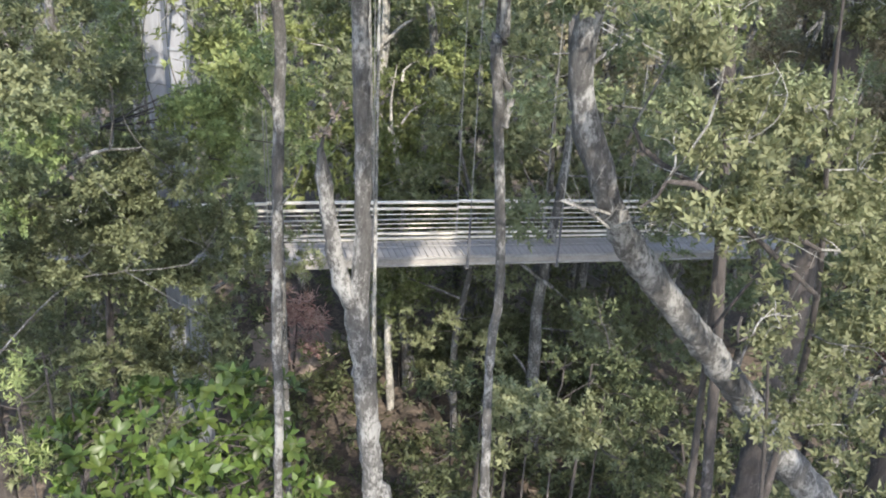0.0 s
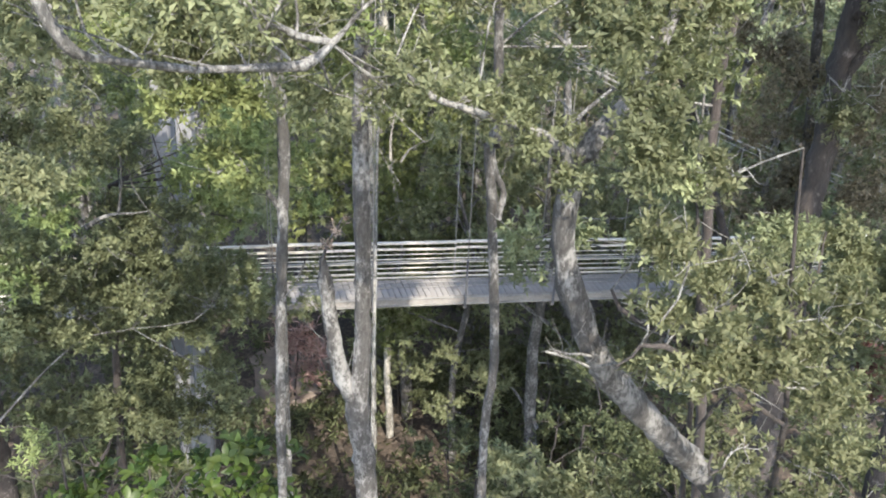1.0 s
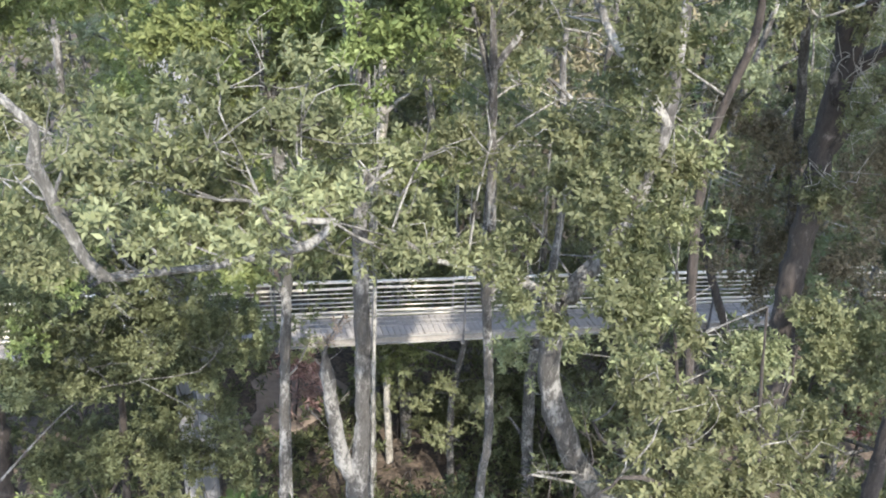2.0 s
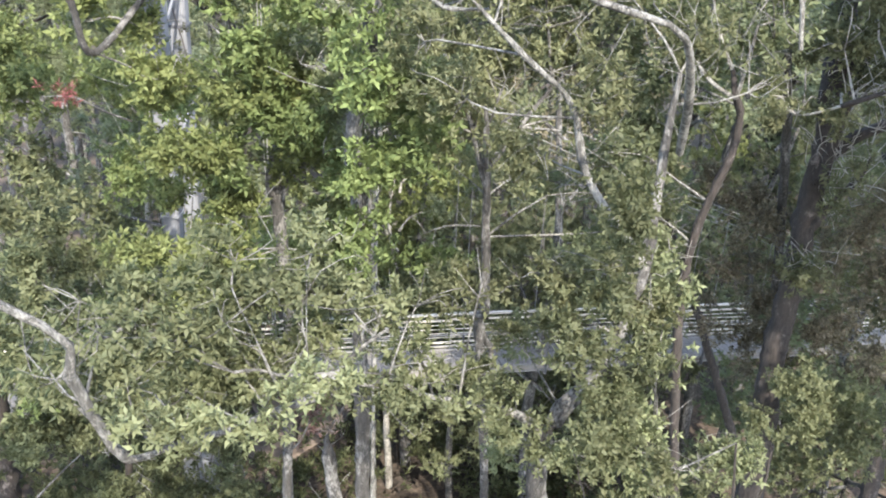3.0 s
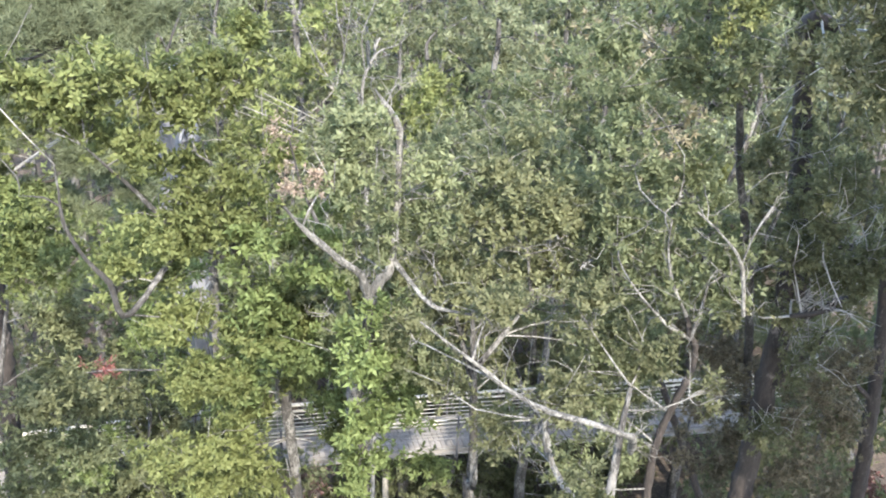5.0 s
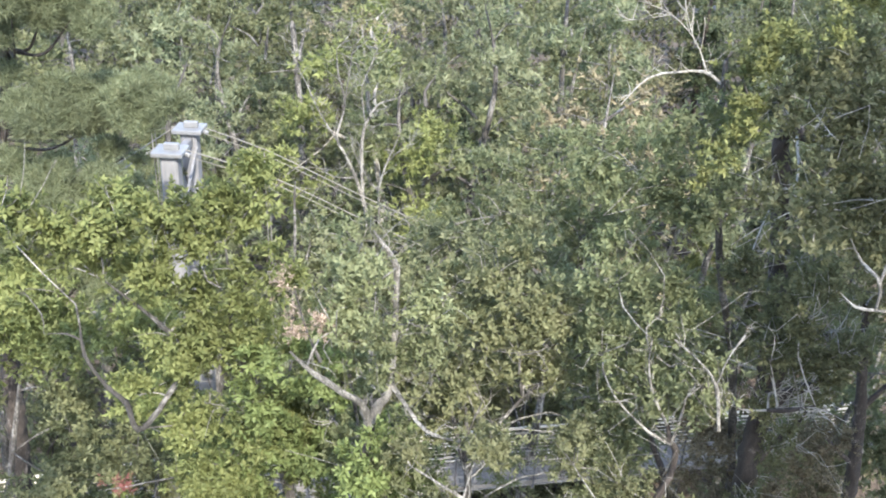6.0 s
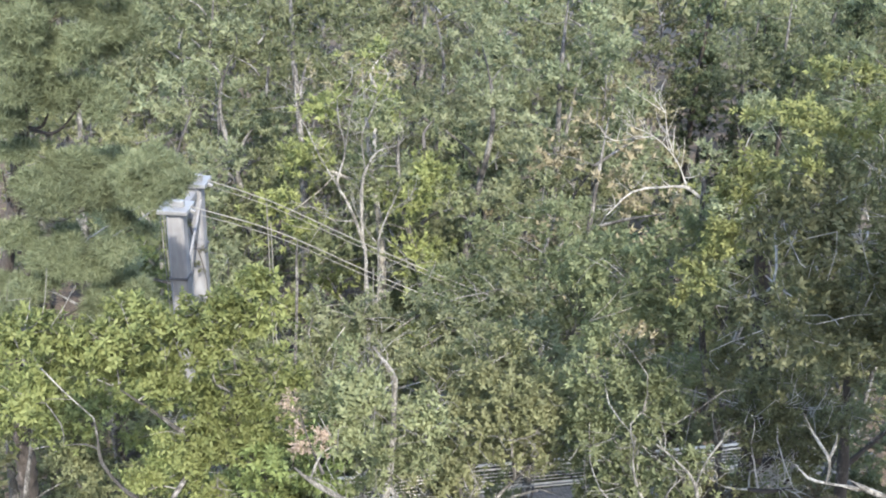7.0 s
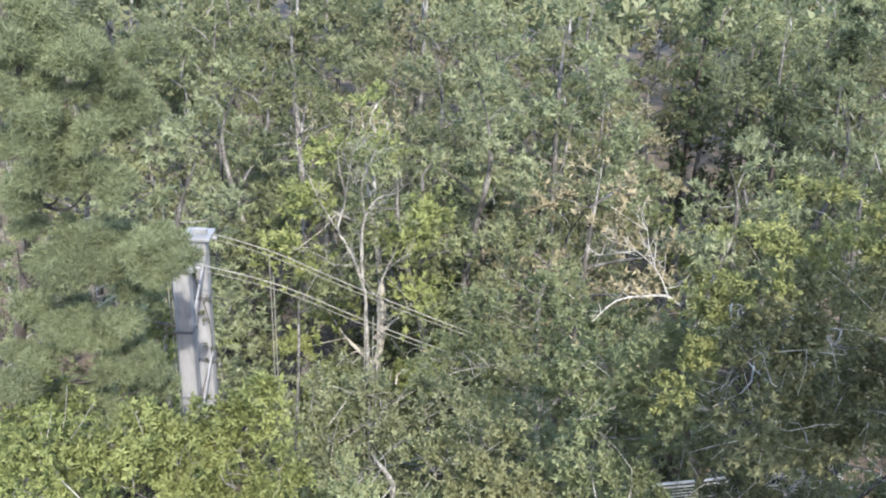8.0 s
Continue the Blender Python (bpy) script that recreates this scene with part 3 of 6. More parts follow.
tree("leaning_tree", "leaning grey-barked tree with lichen and pale limbs", "tree", lean, lean_limbs,
     [(-0.14, 5.60, 18.16, 0.25, 0.21, 0.70), (0.30, 5.80, 18.21, 0.33, 0.26, 0.75), (0.78, 5.90, 18.28, 0.37, 0.26, 0.80), (1.20, 6.00, 18.27, 0.34, 0.26), (0.92, 5.60, 17.96, 0.25, 0.18, 0.70), (1.57, 5.80, 18.04, 0.22, 0.26), (0.56, 6.20, 17.54, 0.24, 0.16, 0.70), (-0.44, 6.50, 17.52, 0.17, 0.25, 0.60),
      (0.40, 6.20, 20.31, 0.35, 0.27), (1.14, 6.40, 20.25, 0.36, 0.28), (1.12, 6.20, 19.50, 0.33, 0.33), (0.04, 6.60, 19.38, 0.31, 0.26, 0.80), (0.70, 6.60, 18.93, 0.36, 0.32, 0.80), (1.67, 6.40, 19.98, 0.29, 0.29), (2.21, 6.30, 19.60, 0.21, 0.33, 0.40), (-0.24, 6.80, 19.67, 0.27, 0.27, 0.70)],
     OLIVE, 0.056, BARK, 12, fill=1.25, limb_mat=LIMB, twig_mat=LIMB, twigs=6, twig_r=0.005, bare=(0.16, 0.3, 0.0038),
     more=[("near_crown", "olive leaves over the stem", [(1.22, 5.30, 18.26, 0.31, 0.23), (1.42, 5.30, 17.96, 0.20, 0.20, 0.70), (1.02, 5.20, 17.95, 0.27, 0.24), (1.28, 5.20, 17.65, 0.26, 0.22), (1.11, 5.10, 17.37, 0.29, 0.25), (1.34, 5.10, 17.29, 0.20, 0.20, 0.70), (0.86, 5.30, 18.11, 0.20, 0.20, 0.70), (1.12, 5.50, 19.27, 0.26, 0.26, 0.7), (1.35, 5.40, 19.00, 0.31, 0.26)], OLIVE, 0.056),
           ("limb_crown", "olive leaves along the pale limb", [(-0.24, 5.00, 17.78, 0.18, 0.13, 0.60), (0.04, 5.00, 17.65, 0.20, 0.13, 0.70), (0.32, 5.10, 17.51, 0.19, 0.14, 0.70), (0.58, 5.20, 17.32, 0.22, 0.18, 0.70), (0.81, 5.30, 17.00, 0.19, 0.19, 0.60), (0.49, 5.20, 17.63, 0.21, 0.14, 0.70)], OLIVE, 0.056)])

# near oak limb from a trunk beside the view
oak = [(-5.6, 2.4, -0.1, 0.3), (-5.5, 2.5, 6, 0.25), (-5.2, 2.7, 12, 0.2), (-4.4, 2.9, 17.0, 0.14), (-3.6, 3.1, 19.6, 0.09), (-3.2, 3.2, 21.0, 0.05)]
oak_limbs = [[(-3.9, 3.0, 19.0, 0.05), (-3.0, 3.3, 19.7, 0.03), (-1.86, 3.60, 19.05, 0.02), (-1.79, 3.65, 18.74, 0.03), (-1.75, 3.68, 18.56, 0.03), (-1.69, 3.70, 18.36, 0.03), (-1.62, 3.74, 18.17, 0.03), (-1.56, 3.85, 18.09, 0.02), (-1.41, 4.10, 18.00, 0.02), (-1.24, 4.30, 17.93, 0.02), (-1.04, 4.55, 17.88, 0.02), (-0.80, 4.80, 17.84, 0.03), (-0.66, 4.94, 17.93, 0.02), (-0.50, 5.00, 18.11, 0.01), (-0.33, 5.00, 18.26, 0.01)],
    [(-0.66, 4.94, 17.94, 0.02), (-0.83, 4.80, 18.00, 0.02), (-0.97, 4.60, 18.14, 0.01), (-1.07, 4.50, 18.24, 0.01), (-1.19, 4.40, 18.28, 0.01)]]
oak_limbs += [[(-0.86, 4.75, 17.88, 0.01), (-0.98, 4.60, 18.07, 0.01), (-1.03, 4.50, 18.33, 0.01), (-1.08, 4.50, 18.48, 0.00)],
    [(-0.95, 4.60, 18.07, 0.01), (-0.85, 4.60, 18.25, 0.01), (-0.79, 4.60, 18.37, 0.00)]]
tree("oak_tree", "grey oak with a long drooping lichened limb", "tree", oak, oak_limbs,
     [(-1.60, 4.60, 18.52, 0.37, 0.23), (-1.16, 4.90, 18.49, 0.35, 0.21), (-0.79, 5.20, 17.99, 0.34, 0.23), (-1.27, 4.80, 18.01, 0.36, 0.22), (-1.85, 4.20, 18.60, 0.28, 0.22, 0.80), (-2.01, 3.90, 18.57, 0.21, 0.18, 0.60), (-0.34, 5.40, 17.51, 0.24, 0.16, 0.60), (-0.86, 4.90, 18.54, 0.34, 0.18, 0.70), (-1.28, 4.50, 18.55, 0.26, 0.17, 0.60), (-1.75, 4.20, 18.41, 0.19, 0.19, 0.70), (-0.59, 5.20, 18.29, 0.20, 0.20, 0.50), (-0.68, 5.20, 18.39, 0.31, 0.23, 0.80), (-0.30, 5.60, 17.63, 0.39, 0.22, 0.70)]
      + [(-2.53, 5.00, 18.47, 0.26, 0.23), (-1.90, 4.80, 18.51, 0.29, 0.22), (-1.50, 5.00, 18.21, 0.31, 0.23), (-1.09, 5.20, 17.89, 0.32, 0.20), (-2.24, 4.60, 18.10, 0.33, 0.22), (-1.66, 4.80, 17.88, 0.34, 0.19), (-0.71, 5.40, 17.49, 0.34, 0.21), (-2.43, 4.40, 18.42, 0.24, 0.21), (-1.07, 5.20, 18.42, 0.31, 0.19), (0.24, 6.00, 17.18, 0.33, 0.19, 0.80), (-0.82, 5.20, 18.75, 0.23, 0.15, 0.80), (-0.38, 5.40, 18.13, 0.29, 0.16), (-1.27, 5.00, 18.76, 0.22, 0.18, 0.80)],
     OLIVE, 0.056, BARK, 13, fill=1.3, limb_mat=LIMB, twig_mat=LIMB, twigs=5, twig_r=0.0045, bare=(0.10, 0.2, 0.0032),
     more=[("near_crown", "olive leaves over the limb", [(-1.34, 3.65, 18.36, 0.17, 0.12, 0.90), (-1.13, 3.75, 18.41, 0.17, 0.12, 0.90), (-0.92, 3.85, 18.34, 0.17, 0.12, 0.90), (-0.70, 4.00, 18.50, 0.17, 0.12), (-0.50, 4.10, 18.50, 0.16, 0.12), (-1.48, 3.55, 18.57, 0.15, 0.11, 0.70)], OLIVE, 0.05)])

# slim trees between the viewer and the walkway
slim_c = [(0.76, 9.90, 8.01, 0.09), (0.72, 9.80, 9.58, 0.07), (0.68, 9.80, 10.91, 0.06), (0.66, 9.80, 11.79, 0.06), (0.72, 9.80, 12.62, 0.06), (0.67, 9.80, 13.54, 0.06), (0.55, 9.70, 14.87, 0.06), (0.54, 9.60, 15.08, 0.06), (0.44, 9.50, 15.84, 0.05), (0.54, 9.40, 15.82, 0.05), (0.48, 9.30, 16.92, 0.05), (0.43, 9.20, 17.91, 0.04), (0.37, 9.20, 18.62, 0.02)]
slim_c.insert(0, (slim_c[0][0], 9.9, -0.1, 0.12))
tree("slim_tree", "slim crooked grey tree before the footbridge", "tree", slim_c,
     [[(0.62, 9.70, 14.80, 0.05), (0.67, 9.70, 15.13, 0.04), (0.54, 9.60, 15.47, 0.04), (0.48, 9.60, 15.89, 0.03), (0.47, 9.60, 16.44, 0.01)],
      [(0.41, 9.20, 18.22, 0.01), (0.52, 9.10, 18.66, 0.01), (0.61, 9.10, 18.93, 0.00)], [(0.40, 9.20, 18.16, 0.01), (0.65, 9.10, 18.42, 0.01), (0.94, 9.10, 18.47, 0.00)], [(0.41, 9.30, 17.05, 0.01), (0.03, 9.20, 17.08, 0.01), (-0.32, 9.20, 16.92, 0.00)],
      [(0.44, 9.20, 17.78, 0.04), (1.08, 9.40, 18.66, 0.02), (1.72, 9.40, 19.33, 0.01)], [(0.44, 9.20, 17.58, 0.04), (0.10, 9.60, 18.59, 0.02), (-0.32, 9.60, 19.29, 0.01)], [(1.08, 9.40, 18.66, 0.02), (0.87, 9.40, 19.82, 0.01), (0.57, 9.50, 20.15, 0.01)]],
     [(-0.15, 9.60, 18.12, 0.48, 0.41, 0.45), (0.43, 9.60, 18.68, 0.53, 0.46), (1.08, 9.40, 18.86, 0.42, 0.32, 0.60), (1.33, 9.40, 19.45, 0.50, 0.44), (0.57, 9.60, 19.54, 0.51, 0.45), (-0.12, 9.80, 19.07, 0.46, 0.40), (-0.44, 9.80, 18.54, 0.41, 0.41, 0.70), (0.70, 9.60, 20.33, 0.55, 0.42), (1.41, 9.40, 20.01, 0.55, 0.41), (0.09, 9.80, 19.85, 0.57, 0.43), (0.55, 9.40, 19.29, 0.57, 0.43, 0.30)]
      + [(1.32, 9.20, 19.22, 0.49, 0.42, 0.20), (-0.07, 9.20, 18.89, 0.50, 0.36, 0.50), (-0.02, 9.90, 17.59, 0.41, 0.35, 0.45), (0.80, 9.70, 17.51, 0.41, 0.34, 0.45), (1.90, 9.60, 17.38, 0.41, 0.34, 0.60), (0.48, 9.80, 18.34, 0.40, 0.33, 0.45), (1.34, 9.60, 18.88, 0.38, 0.32), (2.19, 9.50, 18.12, 0.39, 0.33), (2.47, 9.50, 17.08, 0.34, 0.34, 0.70), (-0.59, 9.90, 18.24, 0.34, 0.34), (0.31, 9.70, 17.92, 0.43, 0.32, 0.45), (2.11, 9.40, 17.88, 0.42, 0.28, 0.80)],
     OLIVE, 0.085, BARK, 14, fill=1.3, twig_mat=LIMB, twig_r=0.007, bare=(0.25, 0.45, 0.006))
side = [(-7.0, 15.8, -0.1, 0.14), (-6.9, 15.7, 5, 0.1), (-6.6, 15.6, 9, 0.07), (-6.3, 15.6, 12.5, 0.03)]
tree("lime_leaved_tree", "yellow-green leafy tree beside the tower foot", "tree", side, [],
     [(-4.10, 15.60, 12.58, 0.74, 0.63), (-3.84, 15.60, 13.48, 0.62, 0.52), (-3.05, 17.00, 13.15, 0.67, 0.56, 0.60), (-3.67, 15.60, 14.00, 0.70, 0.60), (-4.58, 15.30, 13.00, 0.61, 0.40), (-2.80, 16.50, 11.97, 0.46, 0.46, 0.60), (-4.18, 15.60, 11.96, 0.65, 0.44), (-4.49, 15.40, 12.97, 0.52, 0.52)], LIME, 0.11, DARKBARK, 15)
second = [(-2.01, 9.20, 8.96, 0.06), (-1.94, 9.10, 10.93, 0.055), (-1.89, 9.00, 12.32, 0.06), (-1.85, 9.00, 13.43, 0.06), (-1.80, 9.00, 14.44, 0.06), (-1.75, 9.00, 15.31, 0.06), (-1.72, 9.00, 15.89, 0.06), (-1.81, 9.00, 17.22, 0.07), (-1.86, 9.00, 17.66, 0.08), (-1.78, 9.00, 18.02, 0.06), (-1.90, 8.90, 18.48, 0.05), (-2.11, 8.70, 19.28, 0.04), (-2.29, 8.50, 19.90, 0.03), (-2.23, 8.40, 20.57, 0.02), (-2.24, 8.30, 21.19, 0.01)]
second.insert(0, (second[0][0] + 0.1, 9.3, -0.1, 0.09))
second_limbs = [[(-1.79, 9.00, 15.10, 0.03), (-1.90, 8.90, 15.35, 0.03), (-2.04, 8.80, 15.56, 0.02), (-2.16, 8.80, 15.78, 0.01)],
    [(-1.82, 9.00, 13.98, 0.02), (-1.66, 8.90, 14.20, 0.01), (-1.52, 8.90, 14.53, 0.01)],
    [(-1.83, 9.00, 17.45, 0.05), (-1.67, 9.00, 17.71, 0.04), (-1.46, 8.90, 17.87, 0.02)],
    [(-2.11, 8.70, 19.28, 0.03), (-2.63, 8.30, 19.85, 0.03), (-3.03, 8.00, 20.51, 0.02), (-3.33, 7.80, 20.97, 0.01)],
    [(-2.45, 8.20, 20.93, 0.01), (-2.41, 8.20, 20.79, 0.01), (-2.28, 8.20, 20.72, 0.01)]]
second_limbs += [[(-2.63, 8.30, 19.85, 0.03), (-3.08, 7.70, 19.26, 0.03), (-3.15, 7.50, 19.72, 0.03), (-3.29, 7.40, 20.01, 0.02), (-3.40, 7.30, 20.40, 0.02), (-3.38, 7.25, 20.74, 0.01), (-3.36, 7.20, 21.03, 0.01)],
    [(-3.39, 7.27, 20.59, 0.01), (-3.49, 7.20, 20.71, 0.01), (-3.66, 7.10, 20.76, 0.00)]]
tree("lime_leaved_tree", "bright lime-green leafy tree in front of the tower", "tree", second, second_limbs,
     [(-3.26, 8.20, 21.45, 0.42, 0.32), (-2.66, 8.30, 21.34, 0.43, 0.32), (-2.05, 8.50, 21.53, 0.38, 0.33), (-2.97, 8.10, 20.88, 0.48, 0.38), (-2.33, 8.30, 20.66, 0.44, 0.39), (-1.78, 8.60, 20.76, 0.34, 0.34, 0.80), (-2.72, 8.10, 20.07, 0.50, 0.39), (-2.03, 8.50, 19.92, 0.47, 0.41), (-1.48, 8.70, 19.72, 0.30, 0.36, 0.80), (-3.21, 8.00, 19.46, 0.34, 0.29), (-2.85, 8.20, 18.96, 0.48, 0.36), (-2.12, 8.40, 18.88, 0.55, 0.37)]
      + [(-1.52, 8.80, 18.68, 0.38, 0.38), (-2.61, 8.20, 18.26, 0.49, 0.31), (-1.54, 8.80, 17.92, 0.40, 0.33, 0.80), (-2.89, 8.40, 17.09, 0.73, 0.33), (-4.14, 7.60, 21.93, 0.53, 0.36), (-3.43, 7.80, 21.51, 0.55, 0.37), (-1.94, 8.40, 21.68, 0.39, 0.39), (-2.50, 8.20, 21.24, 0.52, 0.39), (-3.55, 7.80, 21.60, 0.25, 0.25, 0.60), (-1.39, 8.80, 17.98, 0.38, 0.32), (-1.61, 8.70, 18.67, 0.31, 0.37), (-1.15, 8.60, 20.08, 0.28, 0.28, 0.70), (-2.27, 8.60, 17.46, 0.38, 0.32)]
      + [(-2.00, 8.80, 16.47, 0.42, 0.28, 0.70), (-2.73, 8.50, 16.35, 0.52, 0.32), (-2.21, 8.60, 16.77, 0.38, 0.32), (-2.34, 8.60, 15.65, 0.54, 0.34, 0.80), (-1.00, 8.60, 16.91, 0.34, 0.24, 0.80), (-1.15, 8.80, 17.62, 0.27, 0.30, 0.60), (-2.14, 8.50, 18.64, 0.35, 0.35), (-1.58, 8.60, 18.43, 0.30, 0.30), (-1.34, 8.70, 18.91, 0.29, 0.29), (-2.17, 8.60, 17.36, 0.31, 0.28)]
      + [(-1.23, 8.80, 17.30, 0.29, 0.32, 0.80), (-1.84, 8.60, 19.12, 0.35, 0.29), (-2.48, 8.50, 17.96, 0.30, 0.30), (-2.64, 8.20, 20.39, 0.33, 0.25), (-2.92, 8.30, 20.04, 0.29, 0.26, 0.80), (-2.62, 8.30, 19.77, 0.29, 0.26), (-2.86, 8.40, 19.32, 0.29, 0.27), (-4.02, 7.80, 21.59, 0.33, 0.22), (-3.79, 7.90, 21.10, 0.40, 0.29), (-4.14, 7.70, 20.93, 0.34, 0.26, 0.80), (-3.34, 8.00, 21.33, 0.35, 0.23, 0.80), (-2.83, 8.80, 18.83, 0.29, 0.23), (-2.69, 8.80, 20.04, 0.27, 0.19), (-2.92, 8.80, 17.47, 0.31, 0.31), (-2.88, 8.80, 17.90, 0.29, 0.26), (-2.81, 8.80, 18.68, 0.23, 0.20, 0.70), (-1.13, 8.80, 18.15, 0.25, 0.31)],
     LIME, 0.08, BARK, 17, fill=1.5, twig_mat=LIMB, twigs=4, twig_r=0.0055,
     # darker bay leaf on a lime tree paints the shaded hollow
     more=[("shaded_crown", "dark leaves, shade put into the colour", [(-5.11, 9.40, 16.98, 0.50, 0.43, 0.80), (-4.23, 9.40, 17.11, 0.43, 0.29, 0.40), (-4.63, 9.20, 15.40, 0.57, 0.36, 0.80)], BAY, 0.09)])

# stout dark tree beside the walkway
stout = [(5.00, 11.20, 11.71, 0.20), (4.88, 11.20, 13.80, 0.18), (4.91, 11.30, 15.28, 0.17), (4.95, 11.40, 16.65, 0.16), (4.98, 11.40, 17.70, 0.16), (4.93, 11.40, 17.93, 0.16), (4.86, 11.40, 18.91, 0.15), (4.70, 11.30, 19.63, 0.14), (4.50, 11.20, 20.59, 0.12), (4.24, 11.00, 21.76, 0.10), (4.54, 10.80, 21.75, 0.07)]
stout.insert(0, (stout[0][0] - 0.15, 11.2, -0.1, 0.34))
stout_limbs = [[(4.93, 11.40, 17.93, 0.12), (4.96, 11.30, 17.00, 0.10), (5.01, 11.20, 17.92, 0.07), (5.06, 11.00, 18.78, 0.04)], [(5.02, 11.30, 16.34, 0.07), (5.18, 11.20, 16.77, 0.05), (5.37, 11.10, 17.14, 0.04), (5.45, 11.00, 17.53, 0.02)],
    [(4.96, 11.40, 18.45, 0.09), (5.10, 11.20, 18.73, 0.07), (5.48, 11.00, 18.83, 0.05)], [(4.89, 11.40, 17.14, 0.10), (5.33, 11.30, 17.67, 0.09), (5.81, 11.20, 17.92, 0.07)],
    [(4.22, 9.50, 18.57, 0.03), (4.39, 9.30, 18.73, 0.03), (4.65, 9.20, 18.88, 0.01)]]
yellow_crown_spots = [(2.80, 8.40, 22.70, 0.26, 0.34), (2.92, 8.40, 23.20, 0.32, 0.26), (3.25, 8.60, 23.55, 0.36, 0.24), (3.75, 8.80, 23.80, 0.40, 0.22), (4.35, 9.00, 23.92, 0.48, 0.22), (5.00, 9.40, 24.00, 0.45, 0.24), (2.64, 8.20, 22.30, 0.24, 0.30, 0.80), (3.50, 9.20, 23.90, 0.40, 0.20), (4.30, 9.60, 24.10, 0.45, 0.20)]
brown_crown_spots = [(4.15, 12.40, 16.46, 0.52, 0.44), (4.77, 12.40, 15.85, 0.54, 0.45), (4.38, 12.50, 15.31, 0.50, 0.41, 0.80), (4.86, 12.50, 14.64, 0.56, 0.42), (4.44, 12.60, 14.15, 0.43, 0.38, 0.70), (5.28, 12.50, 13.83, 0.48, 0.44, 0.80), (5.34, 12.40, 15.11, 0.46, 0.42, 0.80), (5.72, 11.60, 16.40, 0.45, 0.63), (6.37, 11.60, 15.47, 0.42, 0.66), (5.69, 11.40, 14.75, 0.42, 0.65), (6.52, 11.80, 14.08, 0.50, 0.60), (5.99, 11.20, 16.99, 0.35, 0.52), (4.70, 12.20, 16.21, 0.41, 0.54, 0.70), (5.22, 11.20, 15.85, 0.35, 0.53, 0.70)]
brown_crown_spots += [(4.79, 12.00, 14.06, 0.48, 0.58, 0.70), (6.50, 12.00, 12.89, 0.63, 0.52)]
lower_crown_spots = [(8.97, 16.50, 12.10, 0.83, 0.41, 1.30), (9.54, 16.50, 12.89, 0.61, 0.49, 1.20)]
tree("stout_tree", "stout dark-barked tree with a broad shaded crown", "tree", stout, stout_limbs,
     [(4.16, 9.20, 23.09, 0.78, 0.46), (5.21, 10.00, 23.03, 0.63, 0.42), (3.26, 8.60, 22.81, 0.44, 0.44, 0.60), (4.01, 8.60, 22.25, 0.64, 0.51), (4.91, 9.00, 22.34, 0.59, 0.59), (3.54, 8.20, 21.74, 0.57, 0.51, 0.60), (4.56, 8.40, 21.48, 0.72, 0.52), (4.78, 10.50, 20.10, 0.69, 0.62, 0.70), (5.27, 10.50, 18.96, 0.58, 0.58, 0.60), (4.75, 9.50, 21.22, 0.60, 0.60), (5.92, 12.00, 15.35, 0.75, 0.75, 0.50), (3.9, 10.0, 18.3, 0.5, 0.4, 0.35), (4.5, 10.0, 18.5, 0.5, 0.4, 0.4)]
      + [(5.1, 10.2, 18.6, 0.5, 0.4, 0.6), (5.6, 10.4, 18.9, 0.5, 0.4), (4.2, 9.8, 19.2, 0.45, 0.4, 0.8), (4.35, 10.60, 18.95, 0.36, 0.43, 0.50), (5.09, 10.60, 17.26, 0.46, 0.46, 0.50), (4.66, 10.60, 15.95, 0.48, 0.40, 0.50), (4.71, 10.60, 15.96, 0.38, 0.46, 0.50), (4.60, 10.80, 19.08, 0.41, 0.41, 0.50), (4.55, 10.00, 19.79, 0.51, 0.51, 0.70), (3.59, 9.60, 20.48, 0.41, 0.48, 0.70), (3.85, 8.80, 22.72, 0.45, 0.38), (4.66, 8.80, 21.99, 0.53, 0.46), (3.10, 8.40, 22.03, 0.32, 0.38, 0.40)],
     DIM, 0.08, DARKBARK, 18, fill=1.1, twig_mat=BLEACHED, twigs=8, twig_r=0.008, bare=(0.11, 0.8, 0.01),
     # rim and stem leaves carry sun and shade in their colours
     more=[("yellow_crown", "yellow-green leaves, sunlit rim put into the colour", yellow_crown_spots, GOLD, 0.07),
           ("brown_crown", "sparse brown leaves about the stem, darkened for shade", brown_crown_spots, SEPIA, 0.06),
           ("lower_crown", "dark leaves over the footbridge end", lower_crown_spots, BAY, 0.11)])
